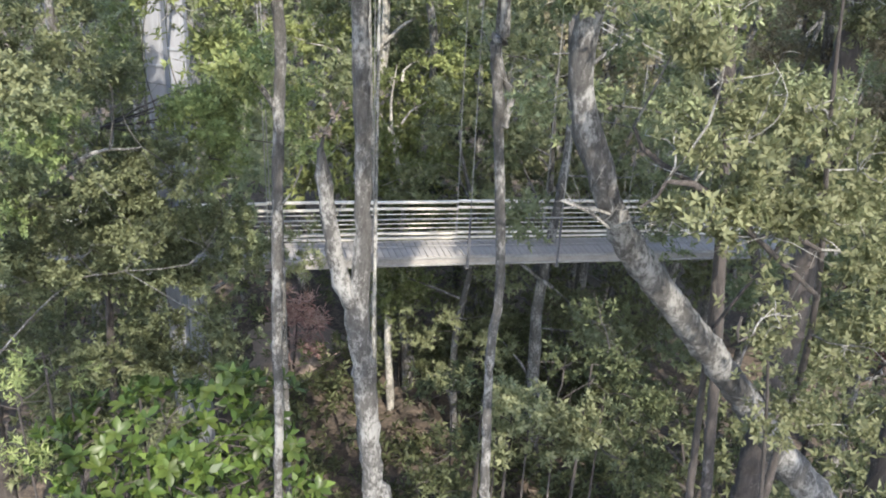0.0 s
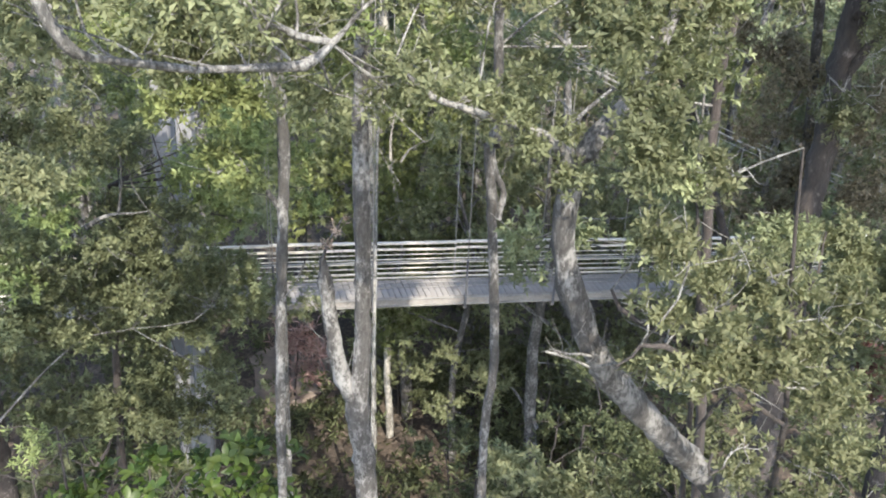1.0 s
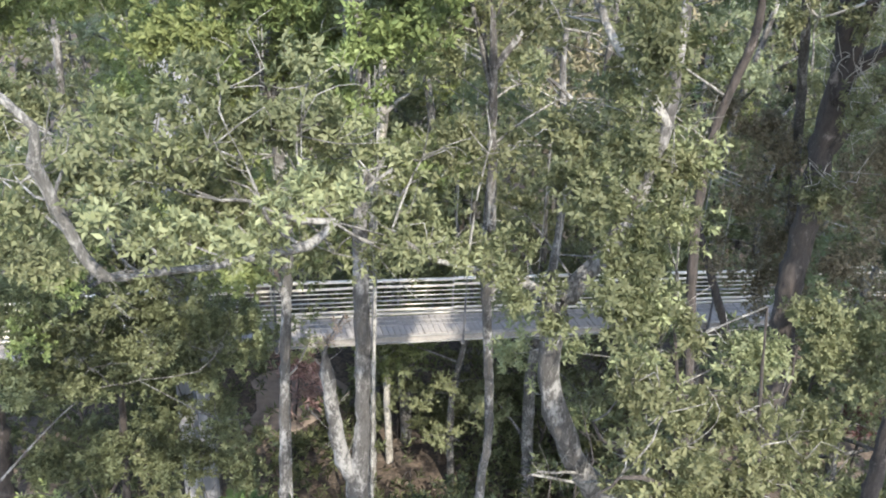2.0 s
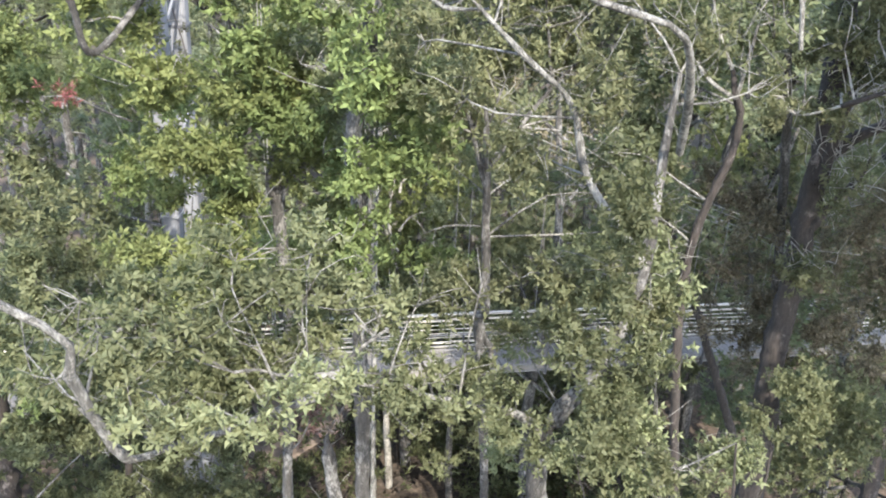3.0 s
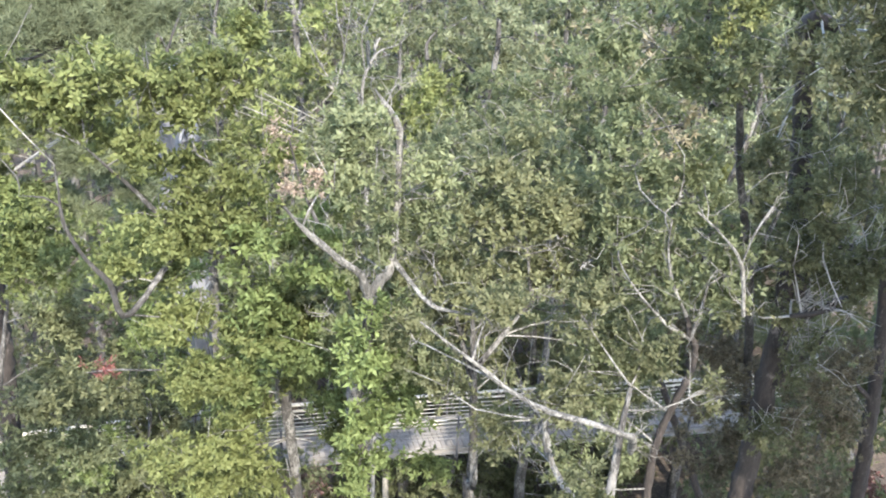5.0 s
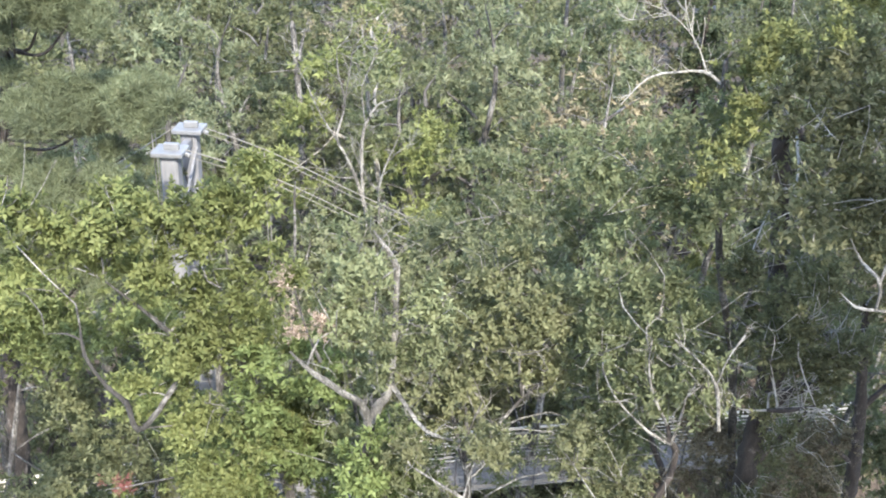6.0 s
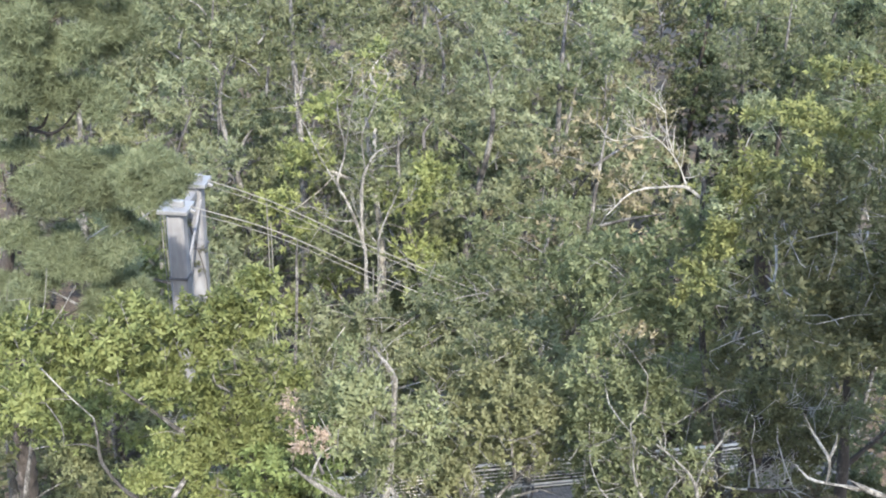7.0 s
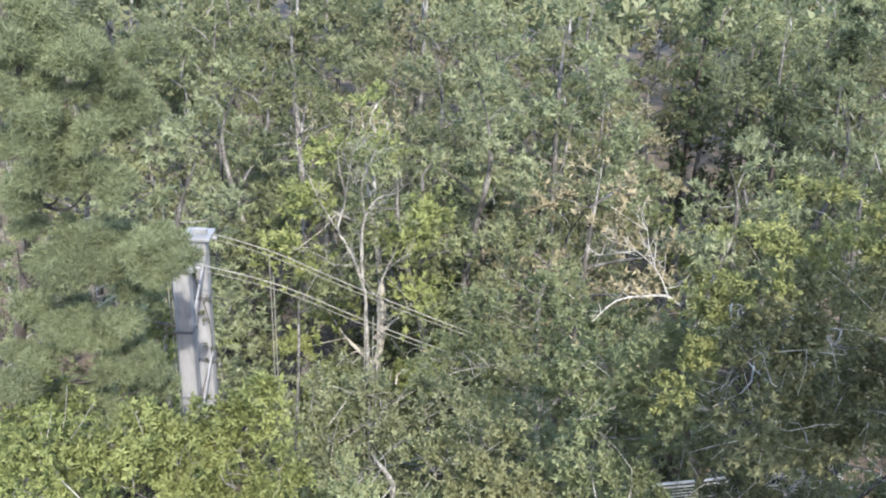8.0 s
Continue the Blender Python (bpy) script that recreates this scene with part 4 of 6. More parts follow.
# sunlit sapling and dark stems by the footbridge end
tree("bay_sapling", "sunlit pale olive sapling by the footbridge end", "tree", [(9.0, 17.8, -0.1, 0.08), (8.9, 17.6, 5.0, 0.06), (8.6, 17.5, 8.6, 0.03)], [],
     [(8.83, 17.50, 9.54, 0.86, 0.64), (9.59, 17.50, 9.11, 0.73, 0.73), (8.84, 17.40, 8.16, 0.88, 0.81), (9.71, 17.60, 9.83, 0.58, 0.43, 0.80), (8.42, 17.20, 7.28, 0.89, 0.74), (9.54, 17.20, 7.69, 0.90, 0.75, 0.80)], OLIVE, 0.11, DARKBARK, 22, fill=0.8)
tree("dark_oak", "dark-stemmed oak with a dull leafy top", "tree", [(8.1, 13.0, -0.1, 0.2), (8.0, 13.0, 8.0, 0.16), (7.9, 13.0, 11.5, 0.14), (7.6, 13.0, 14.4, 0.12), (7.35, 13.0, 16.2, 0.1), (7.0, 13.1, 18.2, 0.05)],
     [[(7.5, 13.0, 15.0, 0.05), (6.9, 12.8, 15.6, 0.03), (6.3, 12.6, 16.3, 0.012)], [(7.35, 13.0, 16.2, 0.05), (7.9, 12.9, 17.2, 0.03), (8.3, 12.8, 18.0, 0.012)]],
     [(7.3, 13.2, 18.4, 0.8, 0.5), (6.5, 13.0, 17.6, 0.6, 0.4, 0.7), (8.1, 13.2, 18.3, 0.7, 0.5), (6.9, 13.4, 14.2, 0.6, 0.35, 0.4)], DIM, 0.1, DARKBARK, 23, fill=1.0, twig_mat=LIMB, bare=(0.2, 0.6, 0.008))
tree("rusty_shrub", "rust-brown dying shrub under the footbridge end", "shrub", [(11.4, 19.6, -0.1, 0.07), (11.3, 19.6, 4.0, 0.05), (11.3, 19.6, 7.6, 0.02)], [],
     [(11.3, 19.5, 7.7, 0.9, 0.5), (10.6, 19.3, 7.2, 0.7, 0.5), (11.9, 19.7, 7.3, 0.8, 0.5), (11.2, 19.3, 6.5, 1.0, 0.6)], RUST, 0.13, DARKBARK, 24, fill=1.2)

# leafy tree close on the right
tree("bay_tree", "olive-green leafy bay tree close by", "tree", [(3.7, 7.1, -0.1, 0.11), (3.5, 7.0, 7, 0.08), (3.0, 6.4, 12, 0.04), (2.75, 5.8, 14.6, 0.024), (2.3, 5.3, 16.4, 0.014), (2.1, 5.1, 17.4, 0.008)],
     [[(2.95, 6.3, 12.4, 0.02), (2.29, 5.40, 14.68, 0.01), (2.00, 5.20, 14.86, 0.01), (1.99, 5.20, 15.05, 0.01)], [(2.65, 5.65, 15.0, 0.018), (1.46, 5.00, 16.05, 0.02), (1.26, 5.00, 15.96, 0.01), (1.17, 5.00, 15.88, 0.01)], [(2.55, 5.55, 15.4, 0.016), (1.34, 5.30, 16.05, 0.02), (1.13, 5.30, 16.29, 0.01)]],
     [(1.46, 4.80, 16.84, 0.25, 0.22), (1.21, 4.70, 17.06, 0.15, 0.18, 0.80), (1.32, 5.00, 16.28, 0.21, 0.17, 0.60), (1.79, 5.00, 16.38, 0.31, 0.24), (2.31, 5.40, 16.30, 0.29, 0.22), (2.76, 5.60, 15.98, 0.31, 0.31), (1.58, 5.00, 15.77, 0.29, 0.21), (2.09, 5.20, 15.64, 0.34, 0.26), (2.75, 5.60, 15.35, 0.36, 0.32), (2.32, 5.40, 14.98, 0.32, 0.24, 0.70)]
      + [(3.00, 5.60, 14.62, 0.42, 0.34), (2.56, 5.80, 13.90, 0.45, 0.27, 0.80), (3.36, 5.80, 13.77, 0.46, 0.27), (1.60, 4.90, 17.25, 0.17, 0.21, 0.80), (2.10, 5.20, 16.48, 0.27, 0.23), (1.53, 5.20, 16.11, 0.20, 0.14), (1.98, 5.40, 15.91, 0.26, 0.17), (2.49, 5.60, 15.79, 0.27, 0.18), (1.39, 5.20, 15.72, 0.18, 0.12), (2.63, 5.60, 15.60, 0.23, 0.13), (1.75, 5.30, 15.65, 0.18, 0.13)],
     OLIVE, 0.062, DARKBARK, 20, fill=1.2, twig_mat=LIMB, twig_r=0.005)
tree("bay_tree", "olive-green bay sapling near the footbridge", "tree", [(3.2, 7.8, -0.1, 0.1), (3.0, 7.6, 7, 0.07), (2.5, 7.0, 12.6, 0.035), (2.1, 6.4, 15.4, 0.018), (1.8, 6.1, 16.8, 0.01)],
     [[(2.3, 6.7, 14, 0.016), (2.95, 6.50, 15.6, 0.014), (3.05, 6.60, 16.20, 0.008)]],
     [(1.48, 6.00, 17.76, 0.35, 0.30), (1.70, 6.00, 18.17, 0.18, 0.26, 0.70), (1.45, 6.20, 16.87, 0.42, 0.28), (2.41, 6.40, 16.17, 0.55, 0.30, 0.80), (1.86, 6.50, 15.99, 0.41, 0.26), (0.83, 6.60, 16.05, 0.41, 0.26, 0.70)],
     OLIVE, 0.062, DARKBARK, 21, fill=1.2, twig_mat=LIMB, twig_r=0.005)

# ---- canopy between the viewer and the walkway ----
tree("bay_tree", "olive bay tree with bare pale branch tips", "tree", [(4.0, 8.8, -0.1, 0.1), (3.8, 8.8, 6, 0.08), (3.2, 8.7, 12, 0.06), (2.6, 8.6, 16.6, 0.05), (2.79, 8.40, 18.49, 0.04), (2.63, 8.20, 19.04, 0.03), (2.57, 8.20, 19.24, 0.02)],
     [[(2.65, 8.20, 18.97, 0.02), (2.38, 8.20, 19.13, 0.02), (2.07, 8.10, 19.48, 0.01), (1.91, 8.10, 19.67, 0.01)], [(2.57, 8.20, 19.24, 0.02), (2.36, 8.20, 19.63, 0.02), (2.26, 8.20, 20.02, 0.01), (2.25, 8.20, 20.33, 0.01)], [(2.65, 8.20, 18.97, 0.02), (2.67, 8.10, 19.38, 0.02), (2.69, 8.10, 19.67, 0.01)],
      [(2.96, 7.70, 19.56, 0.02), (2.84, 7.70, 20.11, 0.02), (2.62, 7.70, 20.40, 0.01), (2.34, 7.70, 20.64, 0.01)], [(2.84, 7.70, 20.11, 0.01), (2.90, 7.70, 20.44, 0.01), (3.02, 7.70, 20.73, 0.01)]],
     [(2.18, 9.20, 18.96, 0.51, 0.38), (2.03, 8.80, 18.16, 0.51, 0.32), (2.06, 9.40, 19.69, 0.44, 0.37), (2.59, 9.20, 19.59, 0.31, 0.31, 0.60), (1.99, 9.20, 20.64, 0.53, 0.40), (2.49, 8.80, 20.30, 0.52, 0.45), (1.90, 8.80, 19.79, 0.46, 0.40), (2.32, 8.60, 19.40, 0.53, 0.40), (2.96, 8.40, 19.67, 0.51, 0.39), (2.35, 8.60, 17.16, 0.31, 0.38), (1.97, 8.80, 17.46, 0.38, 0.32, 0.80), (1.54, 8.40, 17.09, 0.46, 0.23, 0.80)],
     OLIVE, 0.08, DARKBARK, 102, fill=1.3, limb_mat=LIMB, twig_mat=LIMB, twigs=7, twig_r=0.007, bare=(0.14, 0.32, 0.0055),
     more=[("low_crown", "sunlit olive leaves low on the stem", [(4.88, 10.20, 14.62, 0.49, 0.33), (5.60, 10.30, 14.31, 0.51, 0.38), (4.72, 10.00, 14.01, 0.50, 0.37), (5.47, 10.20, 13.71, 0.61, 0.39), (5.01, 10.10, 14.23, 0.50, 0.37), (5.97, 10.30, 13.76, 0.44, 0.40, 0.80)], OLIVE, 0.08)])
tree("dead_branch_tree", "tree top with a bare bleached branch", "tree", [(5.65, 13.0, -0.1, 0.12), (5.65, 13.0, 7, 0.1), (5.5, 12.9, 13, 0.08), (4.6, 11.8, 17.4, 0.06), (3.5, 10.3, 20.3, 0.045), (2.85, 9.30, 22.80, 0.03), (2.88, 9.30, 23.15, 0.01)],
     [[(2.82, 9.30, 22.81, 0.017), (2.63, 9.30, 22.93, 0.017), (2.35, 9.30, 22.91, 0.011), (2.06, 9.30, 22.84, 0.011), (1.81, 9.30, 22.54, 0.005)], [(2.65, 9.30, 22.93, 0.011), (2.49, 9.30, 23.24, 0.005), (2.20, 9.30, 23.50, 0.005), (1.87, 9.30, 23.62, 0.002)], [(2.49, 9.30, 23.21, 0.005), (2.35, 9.30, 23.54, 0.005), (2.27, 9.30, 23.87, 0.002)], [(2.20, 9.30, 23.50, 0.005), (2.02, 9.30, 23.46, 0.005), (1.71, 9.30, 23.41, 0.002)]],
     [(2.59, 9.20, 22.24, 0.40, 0.34), (2.02, 9.60, 21.79, 0.50, 0.35), (2.96, 9.00, 22.55, 0.33, 0.33, 0.80), (2.40, 9.20, 21.58, 0.55, 0.42), (2.92, 8.80, 21.73, 0.40, 0.40)], OLIVE, 0.08, BARK, 103, fill=1.3, limb_mat=BLEACHED, twig_mat=LIMB, twigs=6, twig_r=0.007, bare=(0.1, 0.35, 0.005))
tree("oak_tree", "grey-green oak crown below the cables", "tree", [(-1.08, 12.40, 4.05, 0.12), (-1.15, 12.40, 8.45, 0.09), (-1.20, 12.40, 11.28, 0.07), (-1.21, 12.30, 14.05, 0.05), (-1.18, 12.20, 15.64, 0.04), (-1.12, 12.00, 17.42, 0.02)],
     [[(-1.19, 12.20, 15.46, 0.03), (-1.51, 11.60, 18.25, 0.03), (-1.84, 11.60, 18.73, 0.01)]],
     [(-1.61, 11.60, 18.79, 0.72, 0.54), (-0.73, 11.80, 19.13, 0.72, 0.54), (0.25, 11.60, 19.55, 0.71, 0.53), (1.12, 11.20, 19.47, 0.69, 0.52), (-0.24, 11.20, 18.74, 0.79, 0.44), (-1.45, 11.00, 18.50, 0.70, 0.44), (0.72, 10.80, 18.90, 0.77, 0.43), (1.75, 10.40, 19.40, 0.66, 0.49), (1.15, 12.40, 19.91, 0.55, 0.37, 0.70), (-1.20, 12.00, 19.71, 0.51, 0.42, 0.60), (-1.93, 12.00, 19.47, 0.36, 0.45, 0.60)],
     GREY, 0.085, BARK, 104, fill=1.3, twig_mat=LIMB, twigs=7)
tree("oak_tree", "olive oak crown over the walkway", "tree", [(7.4, 15.6, -0.1, 0.14), (7.0, 15.4, 7, 0.11), (4.8, 14.8, 13, 0.07), (2.4, 14.2, 18.0, 0.02)],
     [], [(2.23, 14.00, 19.88, 0.71, 0.50), (1.26, 14.00, 19.36, 0.72, 0.51), (2.99, 13.60, 19.81, 0.69, 0.49), (1.84, 14.60, 20.22, 0.62, 0.41), (2.25, 13.40, 19.08, 0.70, 0.50), (0.95, 14.60, 19.70, 0.52, 0.42), (0.94, 14.00, 19.01, 0.72, 0.54), (2.03, 14.00, 18.88, 0.72, 0.54), (-0.14, 14.00, 18.87, 0.63, 0.54), (2.91, 13.60, 19.23, 0.70, 0.52)]
      + [(1.22, 14.00, 18.45, 0.61, 0.40), (2.28, 14.00, 18.03, 0.61, 0.41), (3.34, 13.60, 17.99, 0.60, 0.45), (4.28, 13.00, 18.14, 0.58, 0.43), (0.92, 15.00, 15.79, 0.65, 0.42), (1.90, 15.00, 15.36, 0.66, 0.43), (2.91, 15.00, 14.82, 0.67, 0.43), (3.84, 14.60, 14.50, 0.57, 0.43), (3.65, 14.00, 15.88, 0.56, 0.37), (2.74, 14.40, 16.09, 0.57, 0.38)],
     OLIVE, 0.095, DARKBARK, 105, fill=0.78, twig_mat=LIMB, twigs=6)

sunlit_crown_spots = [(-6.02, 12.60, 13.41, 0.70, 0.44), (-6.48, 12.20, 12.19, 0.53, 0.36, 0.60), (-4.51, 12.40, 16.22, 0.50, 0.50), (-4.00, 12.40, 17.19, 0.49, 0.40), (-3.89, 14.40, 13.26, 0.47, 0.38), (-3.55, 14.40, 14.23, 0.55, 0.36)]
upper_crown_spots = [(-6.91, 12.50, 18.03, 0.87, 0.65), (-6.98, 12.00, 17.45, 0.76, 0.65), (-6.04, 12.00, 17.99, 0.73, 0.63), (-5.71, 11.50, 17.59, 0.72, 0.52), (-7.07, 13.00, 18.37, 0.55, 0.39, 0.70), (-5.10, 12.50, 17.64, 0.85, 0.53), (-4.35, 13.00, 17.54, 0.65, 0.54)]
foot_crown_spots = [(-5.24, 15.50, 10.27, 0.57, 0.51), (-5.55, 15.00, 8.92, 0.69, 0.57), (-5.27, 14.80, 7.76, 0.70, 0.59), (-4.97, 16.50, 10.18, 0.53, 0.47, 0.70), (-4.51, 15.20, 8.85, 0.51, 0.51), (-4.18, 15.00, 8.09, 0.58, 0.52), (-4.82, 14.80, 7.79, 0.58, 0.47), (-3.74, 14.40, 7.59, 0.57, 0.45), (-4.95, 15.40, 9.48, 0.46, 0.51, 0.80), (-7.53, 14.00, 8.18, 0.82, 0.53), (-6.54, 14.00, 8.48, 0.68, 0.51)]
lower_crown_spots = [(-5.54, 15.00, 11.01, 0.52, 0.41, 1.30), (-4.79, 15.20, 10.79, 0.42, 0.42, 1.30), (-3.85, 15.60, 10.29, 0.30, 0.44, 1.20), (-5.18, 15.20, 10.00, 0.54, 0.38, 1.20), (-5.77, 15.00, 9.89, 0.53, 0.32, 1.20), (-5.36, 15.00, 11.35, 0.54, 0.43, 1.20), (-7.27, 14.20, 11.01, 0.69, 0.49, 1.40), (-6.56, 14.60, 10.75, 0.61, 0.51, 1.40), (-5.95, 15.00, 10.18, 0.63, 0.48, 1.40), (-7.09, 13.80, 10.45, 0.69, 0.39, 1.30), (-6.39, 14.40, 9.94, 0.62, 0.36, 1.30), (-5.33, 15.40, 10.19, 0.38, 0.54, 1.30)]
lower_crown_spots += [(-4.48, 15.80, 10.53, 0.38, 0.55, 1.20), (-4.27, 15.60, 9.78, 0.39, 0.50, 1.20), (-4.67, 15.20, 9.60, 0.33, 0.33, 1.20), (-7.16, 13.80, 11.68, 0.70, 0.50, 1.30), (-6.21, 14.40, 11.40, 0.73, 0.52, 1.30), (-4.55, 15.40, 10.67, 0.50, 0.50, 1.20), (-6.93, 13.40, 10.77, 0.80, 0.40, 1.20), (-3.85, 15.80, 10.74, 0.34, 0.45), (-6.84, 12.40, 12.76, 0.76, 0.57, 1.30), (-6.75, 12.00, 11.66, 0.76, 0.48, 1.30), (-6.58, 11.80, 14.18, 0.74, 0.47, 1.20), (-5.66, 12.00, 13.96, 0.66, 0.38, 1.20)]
thin_crown_spots = [(-4.51, 17.00, 10.23, 0.54, 0.36, 0.50), (-3.83, 17.00, 9.75, 0.54, 0.42, 0.45), (-4.35, 17.00, 9.06, 0.55, 0.37, 0.50), (-3.21, 17.50, 9.81, 0.49, 0.37, 0.30), (-2.99, 17.50, 9.01, 0.44, 0.37, 0.35), (-4.77, 16.50, 9.81, 0.48, 0.48, 0.60), (-4.0, 17.2, 9.3, 0.5, 0.4, 0.6), (-3.4, 17.4, 9.0, 0.45, 0.35, 0.5), (-4.6, 17.0, 9.6, 0.5, 0.4, 0.6)]
tree("oak_tree", "leafy oak with hanging branches beside the tower", "tree", [(-8.9, 12.6, -0.1, 0.2), (-8.7, 12.5, 6, 0.16), (-8.3, 12.6, 11, 0.1), (-7.6, 12.9, 14.5, 0.05), (-7.0, 13.0, 17, 0.02)],
     [[(-8.6, 12.6, 8, 0.03), (-6.37, 13.00, 10.48, 0.015), (-5.34, 13.40, 10.75, 0.008)], [(-8.4, 12.6, 10, 0.06), (-6.04, 13.40, 12.54, 0.04), (-4.96, 13.80, 12.83, 0.01)]],
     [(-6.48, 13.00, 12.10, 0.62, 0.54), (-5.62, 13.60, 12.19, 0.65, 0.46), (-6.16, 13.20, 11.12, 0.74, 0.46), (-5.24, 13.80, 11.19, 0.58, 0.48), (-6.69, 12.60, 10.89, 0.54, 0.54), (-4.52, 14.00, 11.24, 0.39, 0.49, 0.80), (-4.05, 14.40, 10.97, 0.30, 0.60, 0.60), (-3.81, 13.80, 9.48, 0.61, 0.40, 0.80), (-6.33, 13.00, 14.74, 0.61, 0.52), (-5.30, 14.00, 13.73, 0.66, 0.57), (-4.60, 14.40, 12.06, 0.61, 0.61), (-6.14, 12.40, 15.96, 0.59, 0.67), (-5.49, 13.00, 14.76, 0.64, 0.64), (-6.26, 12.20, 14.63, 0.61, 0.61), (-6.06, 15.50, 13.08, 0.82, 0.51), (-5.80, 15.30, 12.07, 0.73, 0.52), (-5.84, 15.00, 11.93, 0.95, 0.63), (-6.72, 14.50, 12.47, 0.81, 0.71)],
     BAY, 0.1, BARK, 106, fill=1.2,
     # brighter lime leaf on this bay-leaved oak paints its sunlit crowns
     more=[("sunlit_crown", "yellow-green leaves, sunlight put into the colour", sunlit_crown_spots, LIME, 0.1),
           ("upper_crown", "yellow-green leaves, full sun put into the colour", upper_crown_spots, LIME, 0.1),
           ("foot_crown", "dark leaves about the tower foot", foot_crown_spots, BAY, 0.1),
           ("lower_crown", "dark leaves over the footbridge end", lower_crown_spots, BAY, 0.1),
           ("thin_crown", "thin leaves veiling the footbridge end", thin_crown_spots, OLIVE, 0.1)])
# unseen oak beside the view, added only to block sun on the right
shade_oak = tree("tall_oak", "unseen tall oak added to shade its neighbours", "tree", [(7.7, 5.1, -0.1, 0.3), (7.5, 5.1, 10, 0.24), (7.4, 5.1, 18, 0.15), (7.3, 5.1, 25, 0.05)], [],
     [(8.2, 4.4, 20.0, 1.4, 1.0), (7.1, 5.4, 20.8, 1.3, 1.0), (8.0, 5.4, 21.8, 1.5, 1.0), (7.0, 4.6, 22.8, 1.4, 1.0), (7.6, 5.2, 24.4, 1.4, 1.0), (8.8, 4.8, 20.4, 1.5, 1.1), (8.8, 5.0, 23.2, 1.5, 1.0), (7.1, 5.0, 26.0, 1.3, 0.9)], BAY, 0.4, DARKBARK, 108, fill=2.0)
tagged(shade_oak, group="tall trees beside the view")
# more unseen copies, placed for the shade they cast
copy_thing(shade_oak, pose(11.6, 5.4, -0.1, 0, 0, 80))
copy_thing(shade_oak, pose(9.6, 7.0, -0.1, 0, 0, 200))
copy_thing(shade_oak, pose(12.2, 9.2, -0.1, 0, 0, 310))
copy_thing(shade_oak, pose(15.8, 12.0, -1.3, 0, 0, 20))
copy_thing(shade_oak, pose(13.6, 13.0, -1.6, 0, 0, 130))
copy_thing(shade_oak, pose(17.6, 17.0, -0.1, 0, 0, 250))
# unseen oak, added to shade the low leaves on the right
tree("leafy_oak", "unseen spreading oak added to shade its neighbours", "tree", [(7.2, 0.2, -0.1, 0.22), (7.0, 0.3, 8, 0.17), (6.8, 0.4, 14, 0.1), (6.6, 0.4, 20, 0.03)], [],
     [(6.2, 0.6, 16.5, 1.0, 0.8), (7.0, 0.2, 17.6, 1.2, 0.8), (6.0, 0.4, 18.6, 1.0, 0.7), (7.2, 0.8, 19.2, 1.1, 0.7), (8.0, 0.6, 18.0, 1.1, 0.8), (7.6, 1.4, 20.0, 1.0, 0.6)], BAY, 0.26, DARKBARK, 109, fill=0.9)
# unseen oak behind the camera, added to darken the floor at left
tree("leafy_oak", "unseen tall oak added to shade the forest floor", "tree", [(0.6, -6.0, -0.1, 0.3), (0.5, -5.6, 12, 0.22), (0.3, -5.2, 20, 0.15), (-0.6, -4.4, 25, 0.1), (-1.8, -3.6, 29, 0.04)], [],
     [(-1.7, -3.2, 29.6, 0.8, 0.8), (-2.8, -3.4, 29.4, 0.9, 0.8), (-2.0, -3.6, 28.4, 0.8, 0.7), (-1.9, -3.2, 25.6, 0.8, 0.7), (-2.9, -3.4, 25.2, 0.9, 0.8), (-2.3, -3.8, 24.4, 0.8, 0.6), (-3.6, -3.6, 24.6, 0.8, 0.7), (0.6, -3.2, 24.0, 0.8, 0.4), (1.7, -3.2, 24.0, 0.8, 0.4), (2.7, -3.2, 24.0, 0.8, 0.4), (-0.4, -3.2, 23.9, 0.7, 0.4)], BAY, 0.26, DARKBARK, 110, fill=1.1)
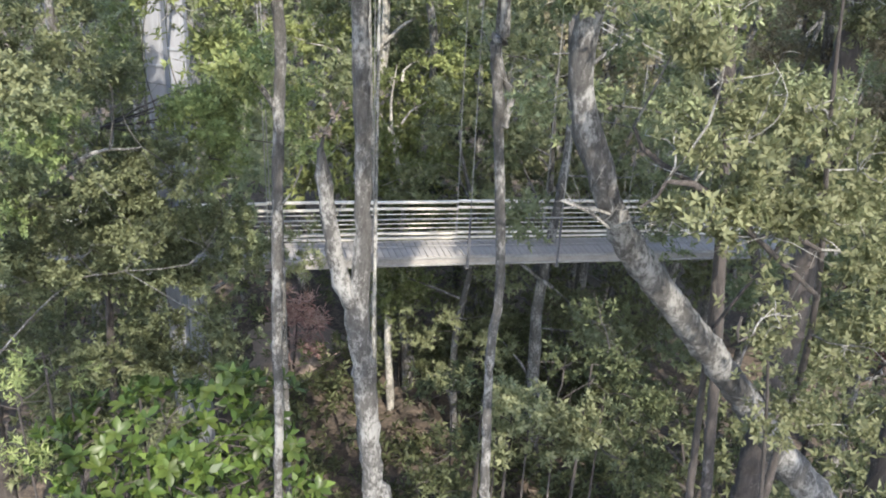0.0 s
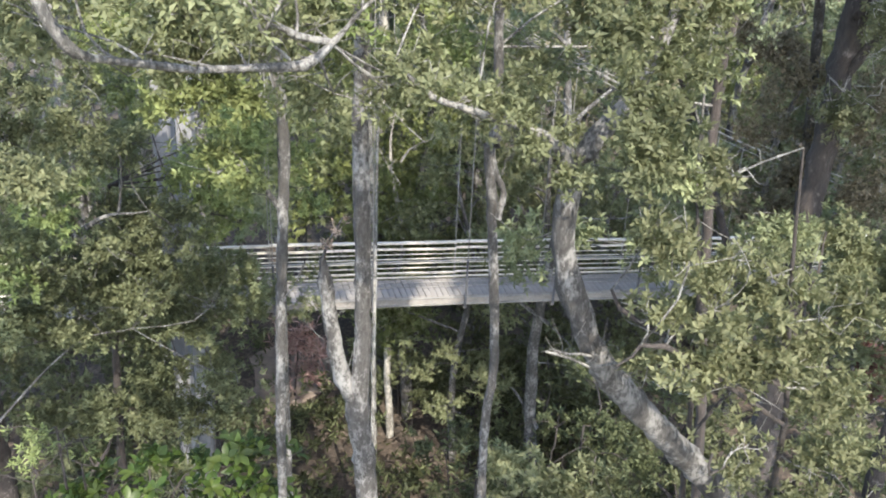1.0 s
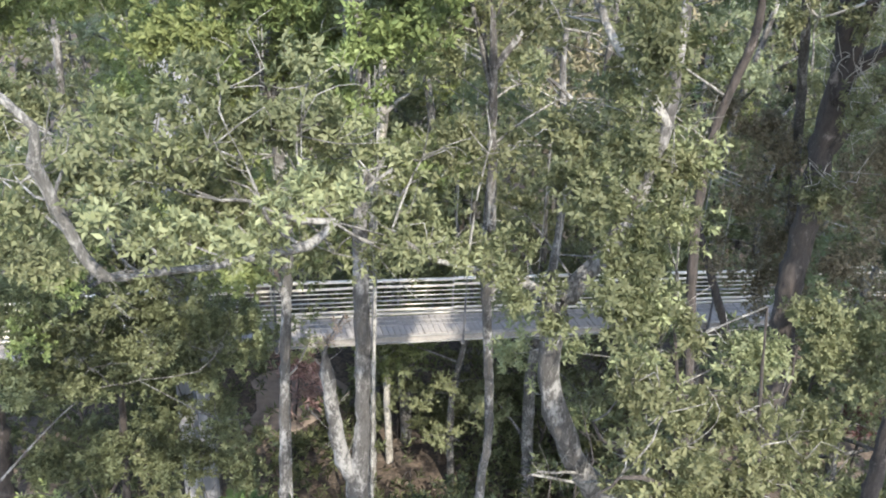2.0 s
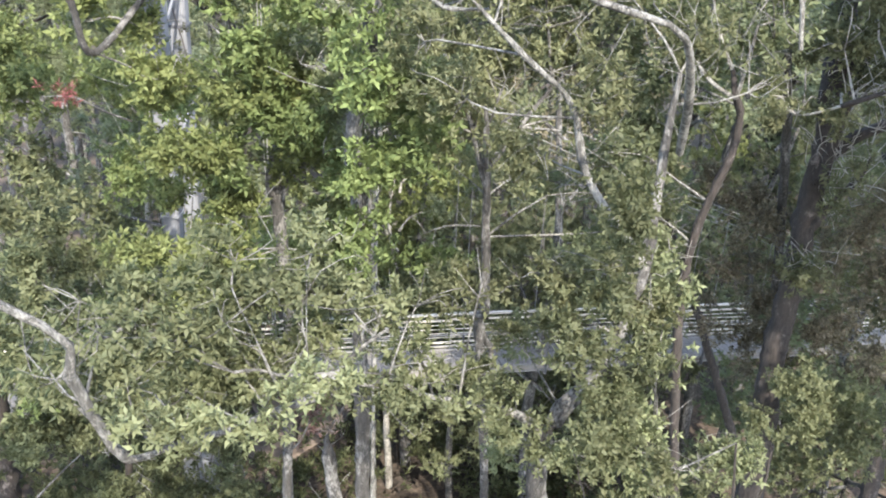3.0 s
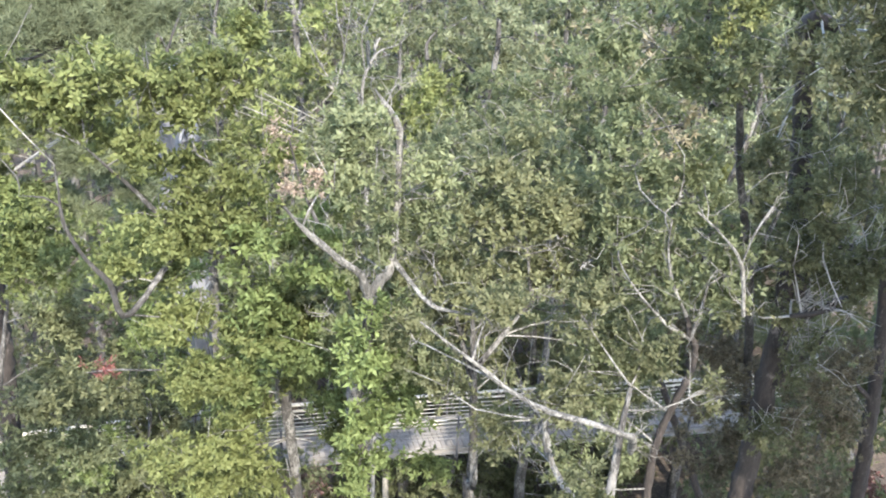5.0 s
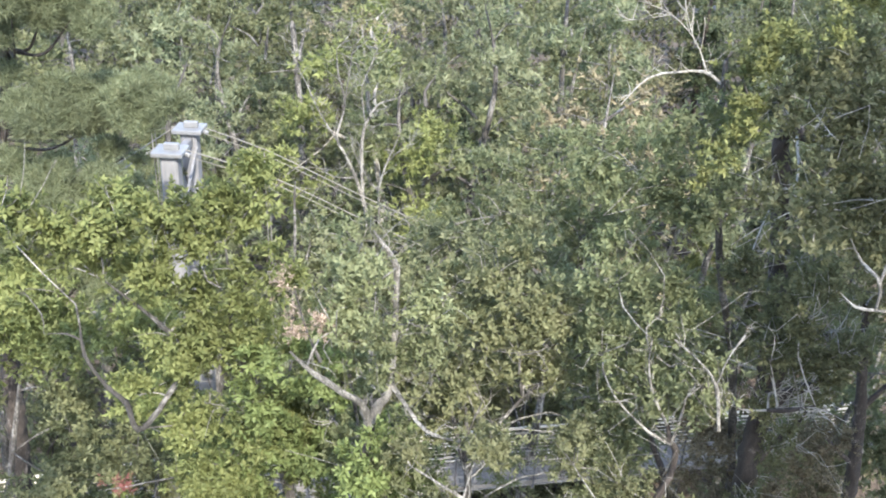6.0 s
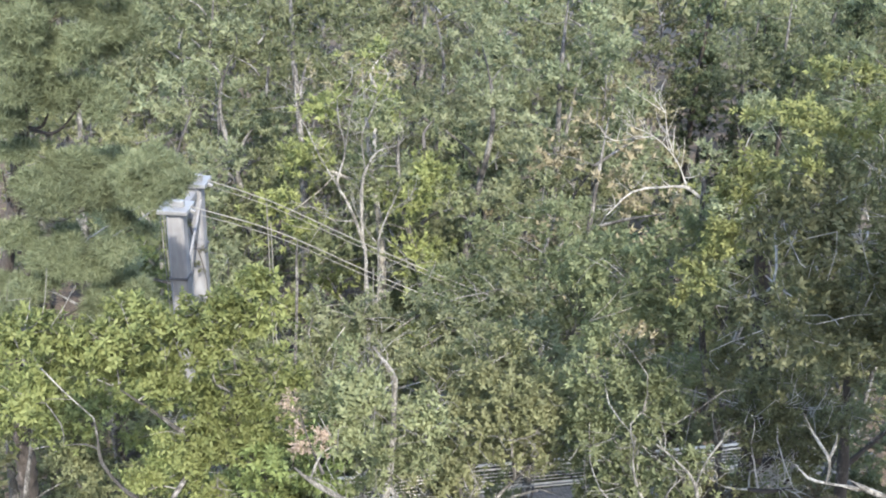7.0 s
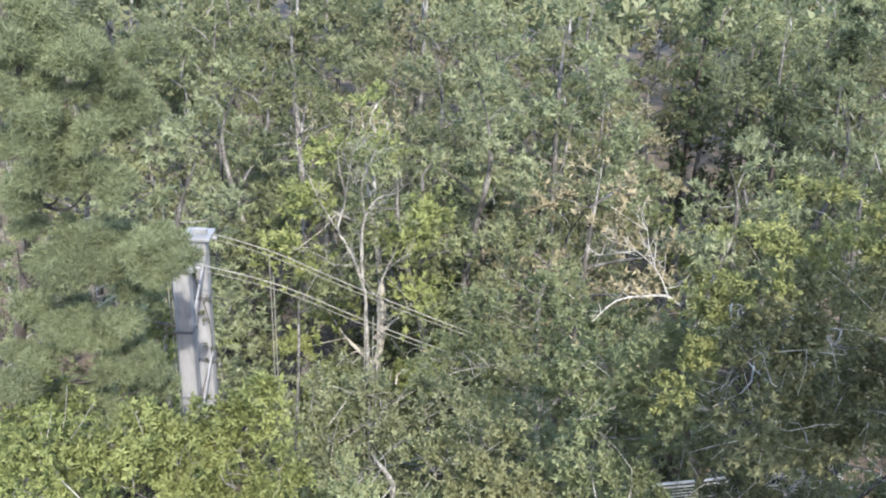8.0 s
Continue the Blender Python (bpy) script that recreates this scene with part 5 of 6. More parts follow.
# only the dead branch shows; the unseen crown is shaped for its shadow
tree("tall_pine", "tall pine: unseen crown for shade, bleached dead lower branch in view", "tree", [(8.6, 3.0, -0.1, 0.32), (8.2, 3.2, 12, 0.24), (7.4, 3.6, 21, 0.12), (6.4, 3.9, 27, 0.04)],
     [[(7.3, 3.6, 21.4, 0.05), (5.0, 4.2, 22.0, 0.032), (2.90, 4.65, 22.68, 0.02), (2.76, 4.62, 22.73, 0.02), (2.64, 4.62, 22.76, 0.01), (2.54, 4.65, 22.75, 0.01), (2.46, 4.72, 22.73, 0.01), (2.39, 4.80, 22.78, 0.00)], [(2.55, 4.65, 22.75, 0.01), (2.55, 4.66, 22.87, 0.01), (2.53, 4.70, 22.94, 0.01), (2.52, 4.90, 22.94, 0.01), (2.44, 4.95, 23.07, 0.00)],
      [(2.54, 4.68, 22.91, 0.01), (2.57, 4.70, 23.01, 0.01), (2.56, 4.70, 23.11, 0.00)], [(2.52, 4.85, 22.94, 0.00), (2.43, 4.85, 23.05, 0.00), (2.37, 4.85, 23.04, 0.00)]],
     [(5.9, 3.8, 28.1, 0.75, 0.45), (6.8, 4.0, 28.2, 0.8, 0.5), (5.2, 3.8, 27.6, 0.6, 0.45), (6.0, 3.8, 27.3, 0.8, 0.55), (4.9, 3.7, 26.9, 0.5, 0.5), (5.6, 3.6, 26.6, 0.75, 0.55), (6.7, 3.8, 26.9, 0.9, 0.6), (4.9, 3.7, 26.1, 0.5, 0.45), (5.7, 3.6, 25.7, 0.75, 0.55), (6.7, 3.7, 25.6, 0.9, 0.6), (7.5, 4.0, 27.3, 0.9, 0.6), (7.7, 4.4, 26.0, 0.9, 0.6), (6.6, 3.7, 24.6, 0.8, 0.55), (7.4, 3.9, 24.2, 0.9, 0.6), (7.2, 3.3, 23.2, 0.8, 0.55)], NEEDLE, 0.26, DARKBARK, 107, fill=1.15, limb_mat=LIMB)

# ---- pine beside the tower ----
pine_trunk = [(-8.9, 14.4, -0.1, 0.28), (-8.7, 14.3, 8, 0.22), (-8.1, 14.2, 15, 0.17), (-7.87, 14.20, 18.25, 0.12), (-7.52, 14.20, 19.73, 0.11), (-7.03, 14.20, 21.85, 0.09), (-6.9, 14.20, 23.64, 0.08), (-7.1, 14.20, 25.5, 0.06), (-7.0, 14.2, 27.6, 0.03)]
pine_tufts = ([(-4.51, 13.50, 21.01, 0.44, 0.27), (-4.95, 13.50, 20.92, 0.48, 0.29), (-5.12, 13.70, 21.01, 0.48, 0.33), (-5.54, 13.80, 20.61, 0.59, 0.41), (-6.28, 13.90, 20.85, 0.59, 0.44), (-5.31, 13.90, 19.89, 0.40, 0.35, 0.70), (-6.02, 13.70, 19.62, 0.70, 0.50), (-6.91, 13.90, 19.22, 0.61, 0.51), (-5.55, 14.00, 17.87, 0.58, 0.43), (-6.35, 14.00, 17.44, 0.54, 0.32), (-7.01, 13.90, 17.86, 0.63, 0.42), (-7.48, 13.60, 18.66, 0.61, 0.56)]
      + [(-7.15, 13.50, 21.00, 0.57, 0.47), (-6.03, 13.80, 18.61, 0.62, 0.41),
    (-6.63, 13.70, 24.14, 0.61, 0.52), (-6.03, 14.00, 23.64, 0.63, 0.54), (-5.60, 14.10, 22.96, 0.42, 0.46, 0.70), (-6.69, 13.80, 22.91, 0.64, 0.50), (-7.06, 13.70, 22.05, 0.47, 0.37), (-6.36, 14.10, 22.23, 0.47, 0.33, 0.60), (-6.16, 14.10, 24.86, 0.70, 0.35), (-7.03, 13.30, 17.16, 0.56, 0.56), (-5.58, 13.70, 20.75, 1.03, 0.43, 0.80), (-4.81, 14.40, 24.32, 0.45, 0.36, 0.60)])
pine_tufts += [(-6.55, 13.60, 24.35, 0.78, 0.53), (-5.90, 13.80, 24.59, 0.67, 0.43), (-6.35, 13.50, 23.68, 0.82, 0.53), (-5.54, 13.80, 23.99, 0.67, 0.43, 0.80), (-6.74, 13.30, 22.90, 0.79, 0.54), (-5.87, 13.60, 23.02, 0.78, 0.49), (-5.26, 13.90, 23.33, 0.58, 0.39, 0.70), (-6.54, 13.40, 22.20, 0.80, 0.50), (-5.74, 13.70, 22.21, 0.70, 0.45, 0.80)]
pine_tufts += [(-6.86, 13.40, 20.75, 0.94, 0.57), (-5.55, 13.80, 20.93, 0.82, 0.46), (-4.72, 14.00, 21.10, 0.51, 0.36, 0.80), (-6.76, 13.20, 19.66, 0.96, 0.58), (-5.83, 13.50, 19.41, 0.85, 0.53), (-7.03, 13.00, 18.61, 0.87, 0.55), (-5.41, 13.80, 18.64, 0.66, 0.44, 0.80)]
rng = np.random.default_rng(31)
pine_limbs = []
for tuft in pine_tufts:
    z = tuft[2] - 0.5
    a = min(pine_trunk, key=lambda p: abs(p[2] - z))
    pine_limbs.append([(a[0], a[1], z - 0.2, 0.035), ((a[0] + tuft[0]) / 2, (a[1] + tuft[1]) / 2, z - 0.15, 0.025), (tuft[0], tuft[1], tuft[2], 0.012)])
pine = tree("pine_tree", "tall pine with soft grey-green needle tufts", "tree", pine_trunk, pine_limbs, [], NEEDLE, 0.2, DARKBARK, 32)
plumes = []
for x, y, z, wide, high, *rest in pine_tufts:
    for k in range(4):
        d = rng.uniform(-1, 1, 3) * [0.75, 0.6, 0.6]
        r = wide * rng.uniform(0.28, 0.42)
        plumes.append((x + d[0] * wide, y + d[1] * wide, z + d[2] * high, r, r * 0.6, 2.0))
ob = part("needle_mass", needles("needle_mass", plumes, 0.125, rng, 3.4), NEEDLE, pine, kind="stuff")
ob.matrix_parent_inverse = Matrix.Translation(-Vector(pine_trunk[0][:3]))

# ---- shrubs and undergrowth ----
def shrub(name, label, foot, clusters, leaf, size, seed, fill=1.4, slim=0.42):
    x, y = foot
    top = max(c[2] for c in clusters)
    stems = [[(x + 0.12 * k, y + 0.1 * k, -0.1, 0.04), (x + 0.3 * k, y, top * 0.5, 0.03), (x + 0.35 * k, y, top * 0.95, 0.012)] for k in (-1, 1)]
    return tree(name, label, "shrub", [(x, y, -0.1, 0.06), (x, y + 0.1, top * 0.5, 0.045), (x + 0.1, y, top, 0.015)], stems, clusters, leaf, size, DARKBARK, seed, fill, slim)


def broad_leaf_mesh():
    """One obovate leaf a metre long: folded along its midrib, bent down to a blunt tip."""
    v, f = [], []
    for k in range(6):
        t = k / 5
        w = (0.03, 0.11, 0.20, 0.25, 0.19, 0.02)[k]
        drop = -0.22 * t * t
        v += [(-w, t, drop + 0.25 * w), (0, t, drop), (w, t, drop + 0.25 * w)]
    for k in range(5):
        a = 3 * k
        f += [(a, a + 1, a + 4, a + 3), (a + 1, a + 2, a + 5, a + 4)]
    me = mesh_of("leaf", v, f)
    me.shade_smooth()
    me.materials.append(BROAD)
    return me


def add_whorls(root, clusters, count, seed):
    """Rosettes of large leaves at the shoot tips round the clusters."""
    rng = np.random.default_rng(seed)
    me = broad_leaf_mesh()
    back = Matrix.Translation(-root.location)
    for _ in range(count):
        c = clusters[int(len(clusters) * rng.random() ** 1.6)]
        way = unit(rng.normal(size=3) + [0, -0.5, 0.7])
        p = np.array(c[:3]) + way * [c[3], c[3] * 0.8, c[4]] * rng.uniform(0.75, 1.05)
        axis = unit(way * 0.6 + [0, -0.15, 0.9] + 0.25 * rng.normal(size=3))
        ref = unit(np.cross(axis, [0.3, 1, 0.2]))
        oth = np.cross(axis, ref)
        start, n = rng.uniform(0, 6.28), int(rng.integers(5, 8))
        for j in range(n):
            a = start + 6.283 * j / n + rng.normal() * 0.15
            radial = math.cos(a) * ref + math.sin(a) * oth
            tilt = radians(rng.uniform(48, 82))
            along = unit(axis * math.cos(tilt) + radial * math.sin(tilt))
            side = unit(np.cross(along, axis))
            up = np.cross(side, along)
            size = rng.uniform(0.14, 0.23)
            m = Matrix([[*(size * np.array(row)), q] for row, q in zip(np.stack([side, along, up], 1), p)] + [[0, 0, 0, 1]])
            ob = part("leaf", me, None, root)
            ob.matrix_parent_inverse = back
            ob.matrix_basis = m


broad_clusters = [(-4.27, 9.50, 10.59, 0.59, 0.33), (-3.54, 9.60, 10.82, 0.59, 0.29), (-2.84, 9.80, 10.99, 0.52, 0.30), (-2.29, 10.00, 10.79, 0.46, 0.38), (-4.63, 9.20, 10.35, 0.51, 0.36), (-3.73, 9.30, 10.22, 0.59, 0.37), (-2.94, 9.40, 10.28, 0.59, 0.44), (-2.24, 9.60, 10.16, 0.53, 0.45), (-4.12, 9.00, 9.80, 0.66, 0.37), (-2.86, 9.20, 9.60, 0.67, 0.37), (-1.87, 9.50, 9.49, 0.46, 0.38)]
low_clusters = [(-3.42, 10.40, 9.45, 0.52, 0.35), (-2.81, 10.60, 9.43, 0.52, 0.39), (-2.14, 10.60, 9.36, 0.43, 0.39, 0.80), (-3.81, 10.20, 8.97, 0.53, 0.35), (-3.00, 10.20, 8.91, 0.52, 0.35), (-2.27, 10.30, 8.87, 0.52, 0.35), (-4.54, 10.00, 9.21, 0.53, 0.35), (-5.01, 9.80, 9.84, 0.51, 0.39)]
broad_shrub = shrub("broad_leaved_shrub", "glossy broad-leaved green shrub under the trees", (-3.9, 9.5), broad_clusters + low_clusters, BROAD, 0.2, 41, 0.65, 0.5)
add_whorls(broad_shrub, broad_clusters, 62, 51)
shrub("ferny_shrub", "pale green feathery shrub in sun", (-5.0, 9.4), [(-4.99, 9.20, 11.71, 0.41, 0.19, 0.80), (-5.10, 9.00, 11.34, 0.34, 0.17, 0.60), (-5.09, 8.80, 10.47, 0.42, 0.32, 0.70), (-4.72, 9.60, 11.33, 0.29, 0.16, 0.50)], LIME, 0.10, 42, 0.6, 0.25)
shrub("bay_shrub", "sunlit pale green shrub below the footbridge", (1.0, 10.6), [(0.78, 10.40, 10.53, 0.43, 0.36), (1.43, 10.50, 10.30, 0.48, 0.32), (2.10, 10.60, 10.16, 0.41, 0.32), (1.07, 10.50, 9.83, 0.49, 0.28, 0.80), (1.89, 10.50, 9.77, 0.57, 0.33, 0.70)], OLIVE, 0.11, 43, 1.5)
# these two saplings take the darkened leaf, so their shade is colour
shrub("bay_sapling", "leafy bay sapling below the footbridge, shade put into its colour", (2.2, 11.4), [(2.63, 13.00, 10.52, 0.47, 0.33, 0.60), (2.67, 11.50, 10.61, 0.42, 0.42), (3.07, 11.00, 10.17, 0.42, 0.42), (1.99, 12.00, 10.25, 0.35, 0.35, 0.60), (2.93, 10.60, 9.44, 0.50, 0.42)], SHADE, 0.10, 48, 0.9)
shrub("bay_sapling", "low bay sapling on the forest floor, shade put into its colour", (0.6, 11.2), [(0.28, 11.20, 9.02, 0.44, 0.39, 0.80), (-0.04, 11.00, 8.50, 0.44, 0.35, 0.70), (0.13, 11.40, 10.08, 0.45, 0.36, 0.70)], SHADE, 0.11, 49, 1.3)
shrub("dry_brush", "rust-pink heap of dried fallen fronds", (-5.2, 26.5), [(-4.54, 26.00, 2.64, 0.62, 0.54), (-4.47, 26.00, 1.25, 0.59, 0.69), (-4.99, 26.50, 2.99, 0.58, 0.35), (-4.15, 25.80, 2.2, 0.5, 0.4), (-5.2, 26.2, 2.2, 0.6, 0.5)], FROND, 0.3, 44, 1.0, 0.16)
spray("red_bromeliad", "red bromeliad rosette perched on a thin branch", "bromeliad", [(-3.13, 7.00, 19.11, 0.11, 0.10)], RED, 0.055, 45, [(-2.79, 7.60, 18.69, 0.01), (-2.93, 7.30, 18.88, 0.01), (-3.02, 7.00, 19.08, 0.01), (-3.25, 6.90, 19.10, 0.00)], 0.8, 0.2)
spray("dry_leaf_spray", "pinkish dried leaf spray on a branch tip", "dead leaves", [(-1.20, 7.00, 21.03, 0.24, 0.19), (-1.31, 6.90, 21.42, 0.17, 0.2, 0.50)], DRY, 0.04, 46, [(-1.06, 6.90, 20.72, 0.02), (-1.20, 7.00, 20.99, 0.01), (-1.28, 6.90, 21.47, 0.01)], 0.6, 0.3)
spray("dead_leaf_spray", "reddish dead leaves on a broken stem", "dead leaves", [(-1.15, 7.80, 15.19, 0.10, 0.11), (-0.99, 7.80, 15.46, 0.07, 0.16, 0.60)], DRY, 0.07, 47, [(-1.17, 7.85, 15.06, 0.03), (-1.12, 7.80, 15.29, 0.01), (-0.96, 7.80, 15.59, 0.01)], 0.6, 0.3)


def undergrowth():
    rng = np.random.default_rng(50)
    cl = []
    for _ in range(330):
        y = rng.uniform(9, 46)
        x = rng.uniform(-1, 1) * (6 + y * 0.5)
        if -6.5 < x < -4.3 and 25 < y < 30:
            continue
        h = rng.uniform(0.3, 1.6)
        cl.append((x, y, h * 0.9, rng.uniform(0.5, 1.3), h, rng.uniform(0.4, 1)))
    for _ in range(150):
        h = rng.uniform(0.4, 1.8)
        cl.append((rng.uniform(-12, 12), rng.uniform(-12, 9), h * 0.9, rng.uniform(0.6, 1.4), h, rng.uniform(0.2, 0.4)))
    for _ in range(210):
        y = rng.uniform(11, 27)
        x = rng.uniform(-3.8, 7)
        cl.append((x, y, rng.uniform(0.4, 2.4), rng.uniform(0.4, 0.8), rng.uniform(0.4, 0.9), rng.uniform(0.4, 0.8)))
    # leaf colour carries the shade of the forest floor
    tagged(part("undergrowth", foliage("undergrowth", cl, 0.25, rng, 0.5, slim=0.3), SHADE, None), "undergrowth of ferns and seedlings, shade put into the leaf colour", "undergrowth", kind="stuff")


undergrowth()
sand = [(-5.4 + r * math.cos(a) * 1.7 * (1 + 0.22 * math.sin(3 * a + 1) + 0.13 * math.sin(7 * a)), 28.0 + r * math.sin(a) * 2.5 * (1 + 0.2 * math.sin(2 * a) + 0.12 * math.cos(5 * a))) for r in (0.35, 0.75, 1.0) for a in np.linspace(0, 2 * math.pi, 18, endpoint=False)]
sand = [(-5.4, 28.0)] + sand
sand_v = [(x, y, ground_height(x, y) + (0.05 if k < 37 else 0.004)) for k, (x, y) in enumerate(sand)]
bm = bmesh.new()
bv = [bm.verts.new(v) for v in sand_v]
for k in range(18):
    j = (k + 1) % 18
    bm.faces.new((bv[0], bv[1 + k], bv[1 + j]))
    for ring in (1, 19):
        bm.faces.new((bv[ring + k], bv[ring + 18 + k], bv[ring + 18 + j], bv[ring + j]))
tagged(part("sandy_patch", bm, SAND, None), "bare tan sandy clearing on the forest floor", "ground", kind="structure")


# ---- woods behind the walkway and beside it ----
def wood_tree(name, label, height, low, wide, count, leaf, size, bark, seed, fill=1.5, slim=0.42, limbs=6, twigs=2, cone=0.0, lump=1.05):
    """A whole tree at the origin; copies of it make the woods."""
    rng = np.random.default_rng(seed)
    sway = rng.normal(size=(4, 2)) * 0.25
    trunk = [(0, 0, -0.2, height * 0.011), (*sway[0] * 0.5, height * 0.3, height * 0.009), (*sway[1], height * 0.6, height * 0.0065), (*sway[2], height * 0.85, height * 0.004), (*sway[3], height * 0.98, 0.015)]
    cl = []
    for k in range(count):
        f = (k + rng.random()) / count
        z = low + (height - low) * f
        prof = (1 - cone) * math.sin(math.pi * (0.18 + 0.74 * f)) + cone * (1.05 - f)
        a, r = k * 2.4 + rng.normal() * 0.4, wide * prof * (0.55 + 0.45 * rng.random() ** 0.5)
        s = lump * (0.65 + 0.6 * rng.random()) * (0.6 + 0.4 * prof)
        cl.append((sway[2][0] * f + r * math.cos(a), sway[2][1] * f + r * math.sin(a), z, s, s * 0.62))
    lim = []
    for k in rng.choice(count, min(limbs, count), replace=False):
        x, y, z = cl[k][:3]
        z0 = z - 0.35 * math.hypot(x, y) - 0.4
        lim.append([(sway[1][0] * 0.6, sway[1][1] * 0.6, z0, 0.05), (x * 0.5, y * 0.5, z0 * 0.45 + z * 0.55, 0.04), (x, y, z, 0.018)])
    return tree(name, label, "tree", trunk, lim, cl, leaf, size, bark, seed + 1, fill, slim, twigs, coarse=4.0)


far_kinds = [
    wood_tree("bay_tree", "grey-green leafy bay tree of the woods", 16.5, 4.0, 2.5, 22, GREY, 0.15, BARK, 61, fill=0.9),
    wood_tree("oak_tree", "olive-green leafy oak tree of the woods", 15.0, 3.0, 2.7, 22, OLIVE, 0.15, BARK, 63, fill=0.9),
    wood_tree("lime_leaved_tree", "yellow-green leafy tree of the woods", 14.0, 4.5, 2.2, 22, LIME, 0.13, PALE, 65, fill=0.9),
    wood_tree("maple_tree", "dark green leafy tree of the woods", 17.5, 5.0, 2.4, 22, BAY, 0.15, BARK, 67, fill=0.9),
    wood_tree("understory_tree", "small dark green understory tree", 8.0, 1.2, 2.0, 20, BAY, 0.165, DARKBARK, 69, fill=0.8),
]
deep_kinds = [
    wood_tree("oak_tree", "grey-green oak crown deep in the woods", 18.5, 9.5, 3.2, 16, GREY, 0.195, BARK, 71, fill=0.95, lump=1.3, twigs=1),
    wood_tree("bay_tree", "olive-green bay crown deep in the woods", 17.5, 9.5, 3.0, 16, OLIVE, 0.195, BARK, 73, fill=0.95, lump=1.25, twigs=1),
    wood_tree("conifer_tree", "narrow dark conifer standing in the woods", 20.5, 4.0, 1.9, 34, DARK, 0.2, DARKBARK, 75, fill=1.3, cone=0.85, twigs=1),
    wood_tree("maple_tree", "dull green leafy tree deep in the woods", 18.0, 9.5, 3.0, 16, BAY, 0.195, BARK, 77, fill=0.95, lump=1.25, twigs=1),
    wood_tree("autumn_tree", "leafy tree with dull browning leaves", 17.0, 9.5, 2.6, 16, BROWN, 0.18, BARK, 79, lump=1.0, twigs=1, fill=0.5),
]


def plant(kinds, places, group, seed):
    rng = random.Random(seed)
    used = set()
    for k, x, y, s in places:
        ob = kinds[k]
        m = pose(x, y, ground_height(x, y) if abs(x) < 50 else 0, 0, 0, rng.uniform(0, 360)) @ Matrix.Scale(s, 4)
        if k in used:
            copy_thing(ob, m)
        else:
            used.add(k)
            ob.matrix_basis = m
        tagged(ob, group=group)


def near_woods():
    rng = random.Random(8)
    rows = []
    for j, y in enumerate((23.6, 26.2, 28.8, 31.6)):
        half = 5 + y * 0.37
        n = int(2 * half / 3.3)
        for i in range(n + 1):
            x = -half + 2 * half * (i + 0.5 * (j % 2)) / n + rng.uniform(-0.6, 0.6)
            yy = y + rng.uniform(-0.7, 0.7) + SKEW * max(x, -3) * (0.9 if j == 0 else 0.4)
            if -8.0 < x < -3.0 and 23 < yy < 30.5:
                continue
            k = rng.choices(range(5), (4, 4, 2, 3, 4))[0]
            rows.append((k, round(x, 2), round(yy, 2), rng.uniform(0.74, 1.14)))
    marked = [(0, -6.9, 22.4, 1.17), (0, 1.0, 28.4, 1.2), (1, -1.0, 25.6, 1.22), (3, -5.4, 31.2, 1.12), (1, 3.0, 21.6, 1.14), (2, -2.6, 26.4, 1.36), (1, 0.6, 23.3, 0.74), (0, 2.9, 24.3, 0.76), (2, -1.5, 24.4, 0.8), (1, 5.2, 25.2, 0.8)]
    rows = [r for r in rows if all(math.hypot(r[1] - q[1], r[2] - q[2]) > 2.0 for q in marked)] + marked
    for x, y, k, s in ((-8.6, 11.5, 4, 1.0), (-7.2, 15.0, 4, 1.2), (-10.5, 14.0, 3, 0.95), 
                       (1.2, 24.6, 4, 0.7), (3.3, 23.4, 4, 0.78), (-1.3, 25.8, 4, 0.72), (5.4, 24.8, 4, 0.8), (9.6, 18.0, 1, 1.0), (9.0, 13.0, 4, 1.2), (7.0, 10.6, 4, 1.3), (11.5, 16.0, 0, 1.0), (6.0, 16.8, 4, 1.1)):
        rows.append((k, x, y, s))
    return rows


def deep_woods():
    rng = random.Random(9)
    rows = []
    for j, y in enumerate((35.5, 39.5, 43.5, 48, 53, 58)):
        half = 2.5 + y * 0.46
        n = int(2 * half / 4.6)
        for i in range(n + 1):
            x = -half + 2 * half * (i + 0.5 * (j % 2)) / n + rng.uniform(-0.9, 0.9)
            if abs(x - 0.28 * y) < 2.6 and y < 53:
                continue
            k = rng.choices(range(5), (5, 5, 1, 4, 1))[0]
            rows.append((k, round(x, 2), round(y + rng.uniform(-1.2, 1.2), 2), rng.uniform(0.76, 1.1)))
    rows += [(4, 4.5, 25.4, 1.15), (0, 4.4, 34.6, 1.06), (2, 14.9, 53.5, 1.12), (2, 17.2, 50, 0.95), (2, 0.6, 33.4, 0.85), (4, 8.6, 41, 1.0), (2, 20.6, 47, 1.02), (2, 23.0, 52, 1.1), (3, 18.4, 42, 0.95)]
    return rows


plant(far_kinds, near_woods(), "trees behind the footbridge", 1)
plant(deep_kinds, deep_woods(), "trees deep in the woods", 2)
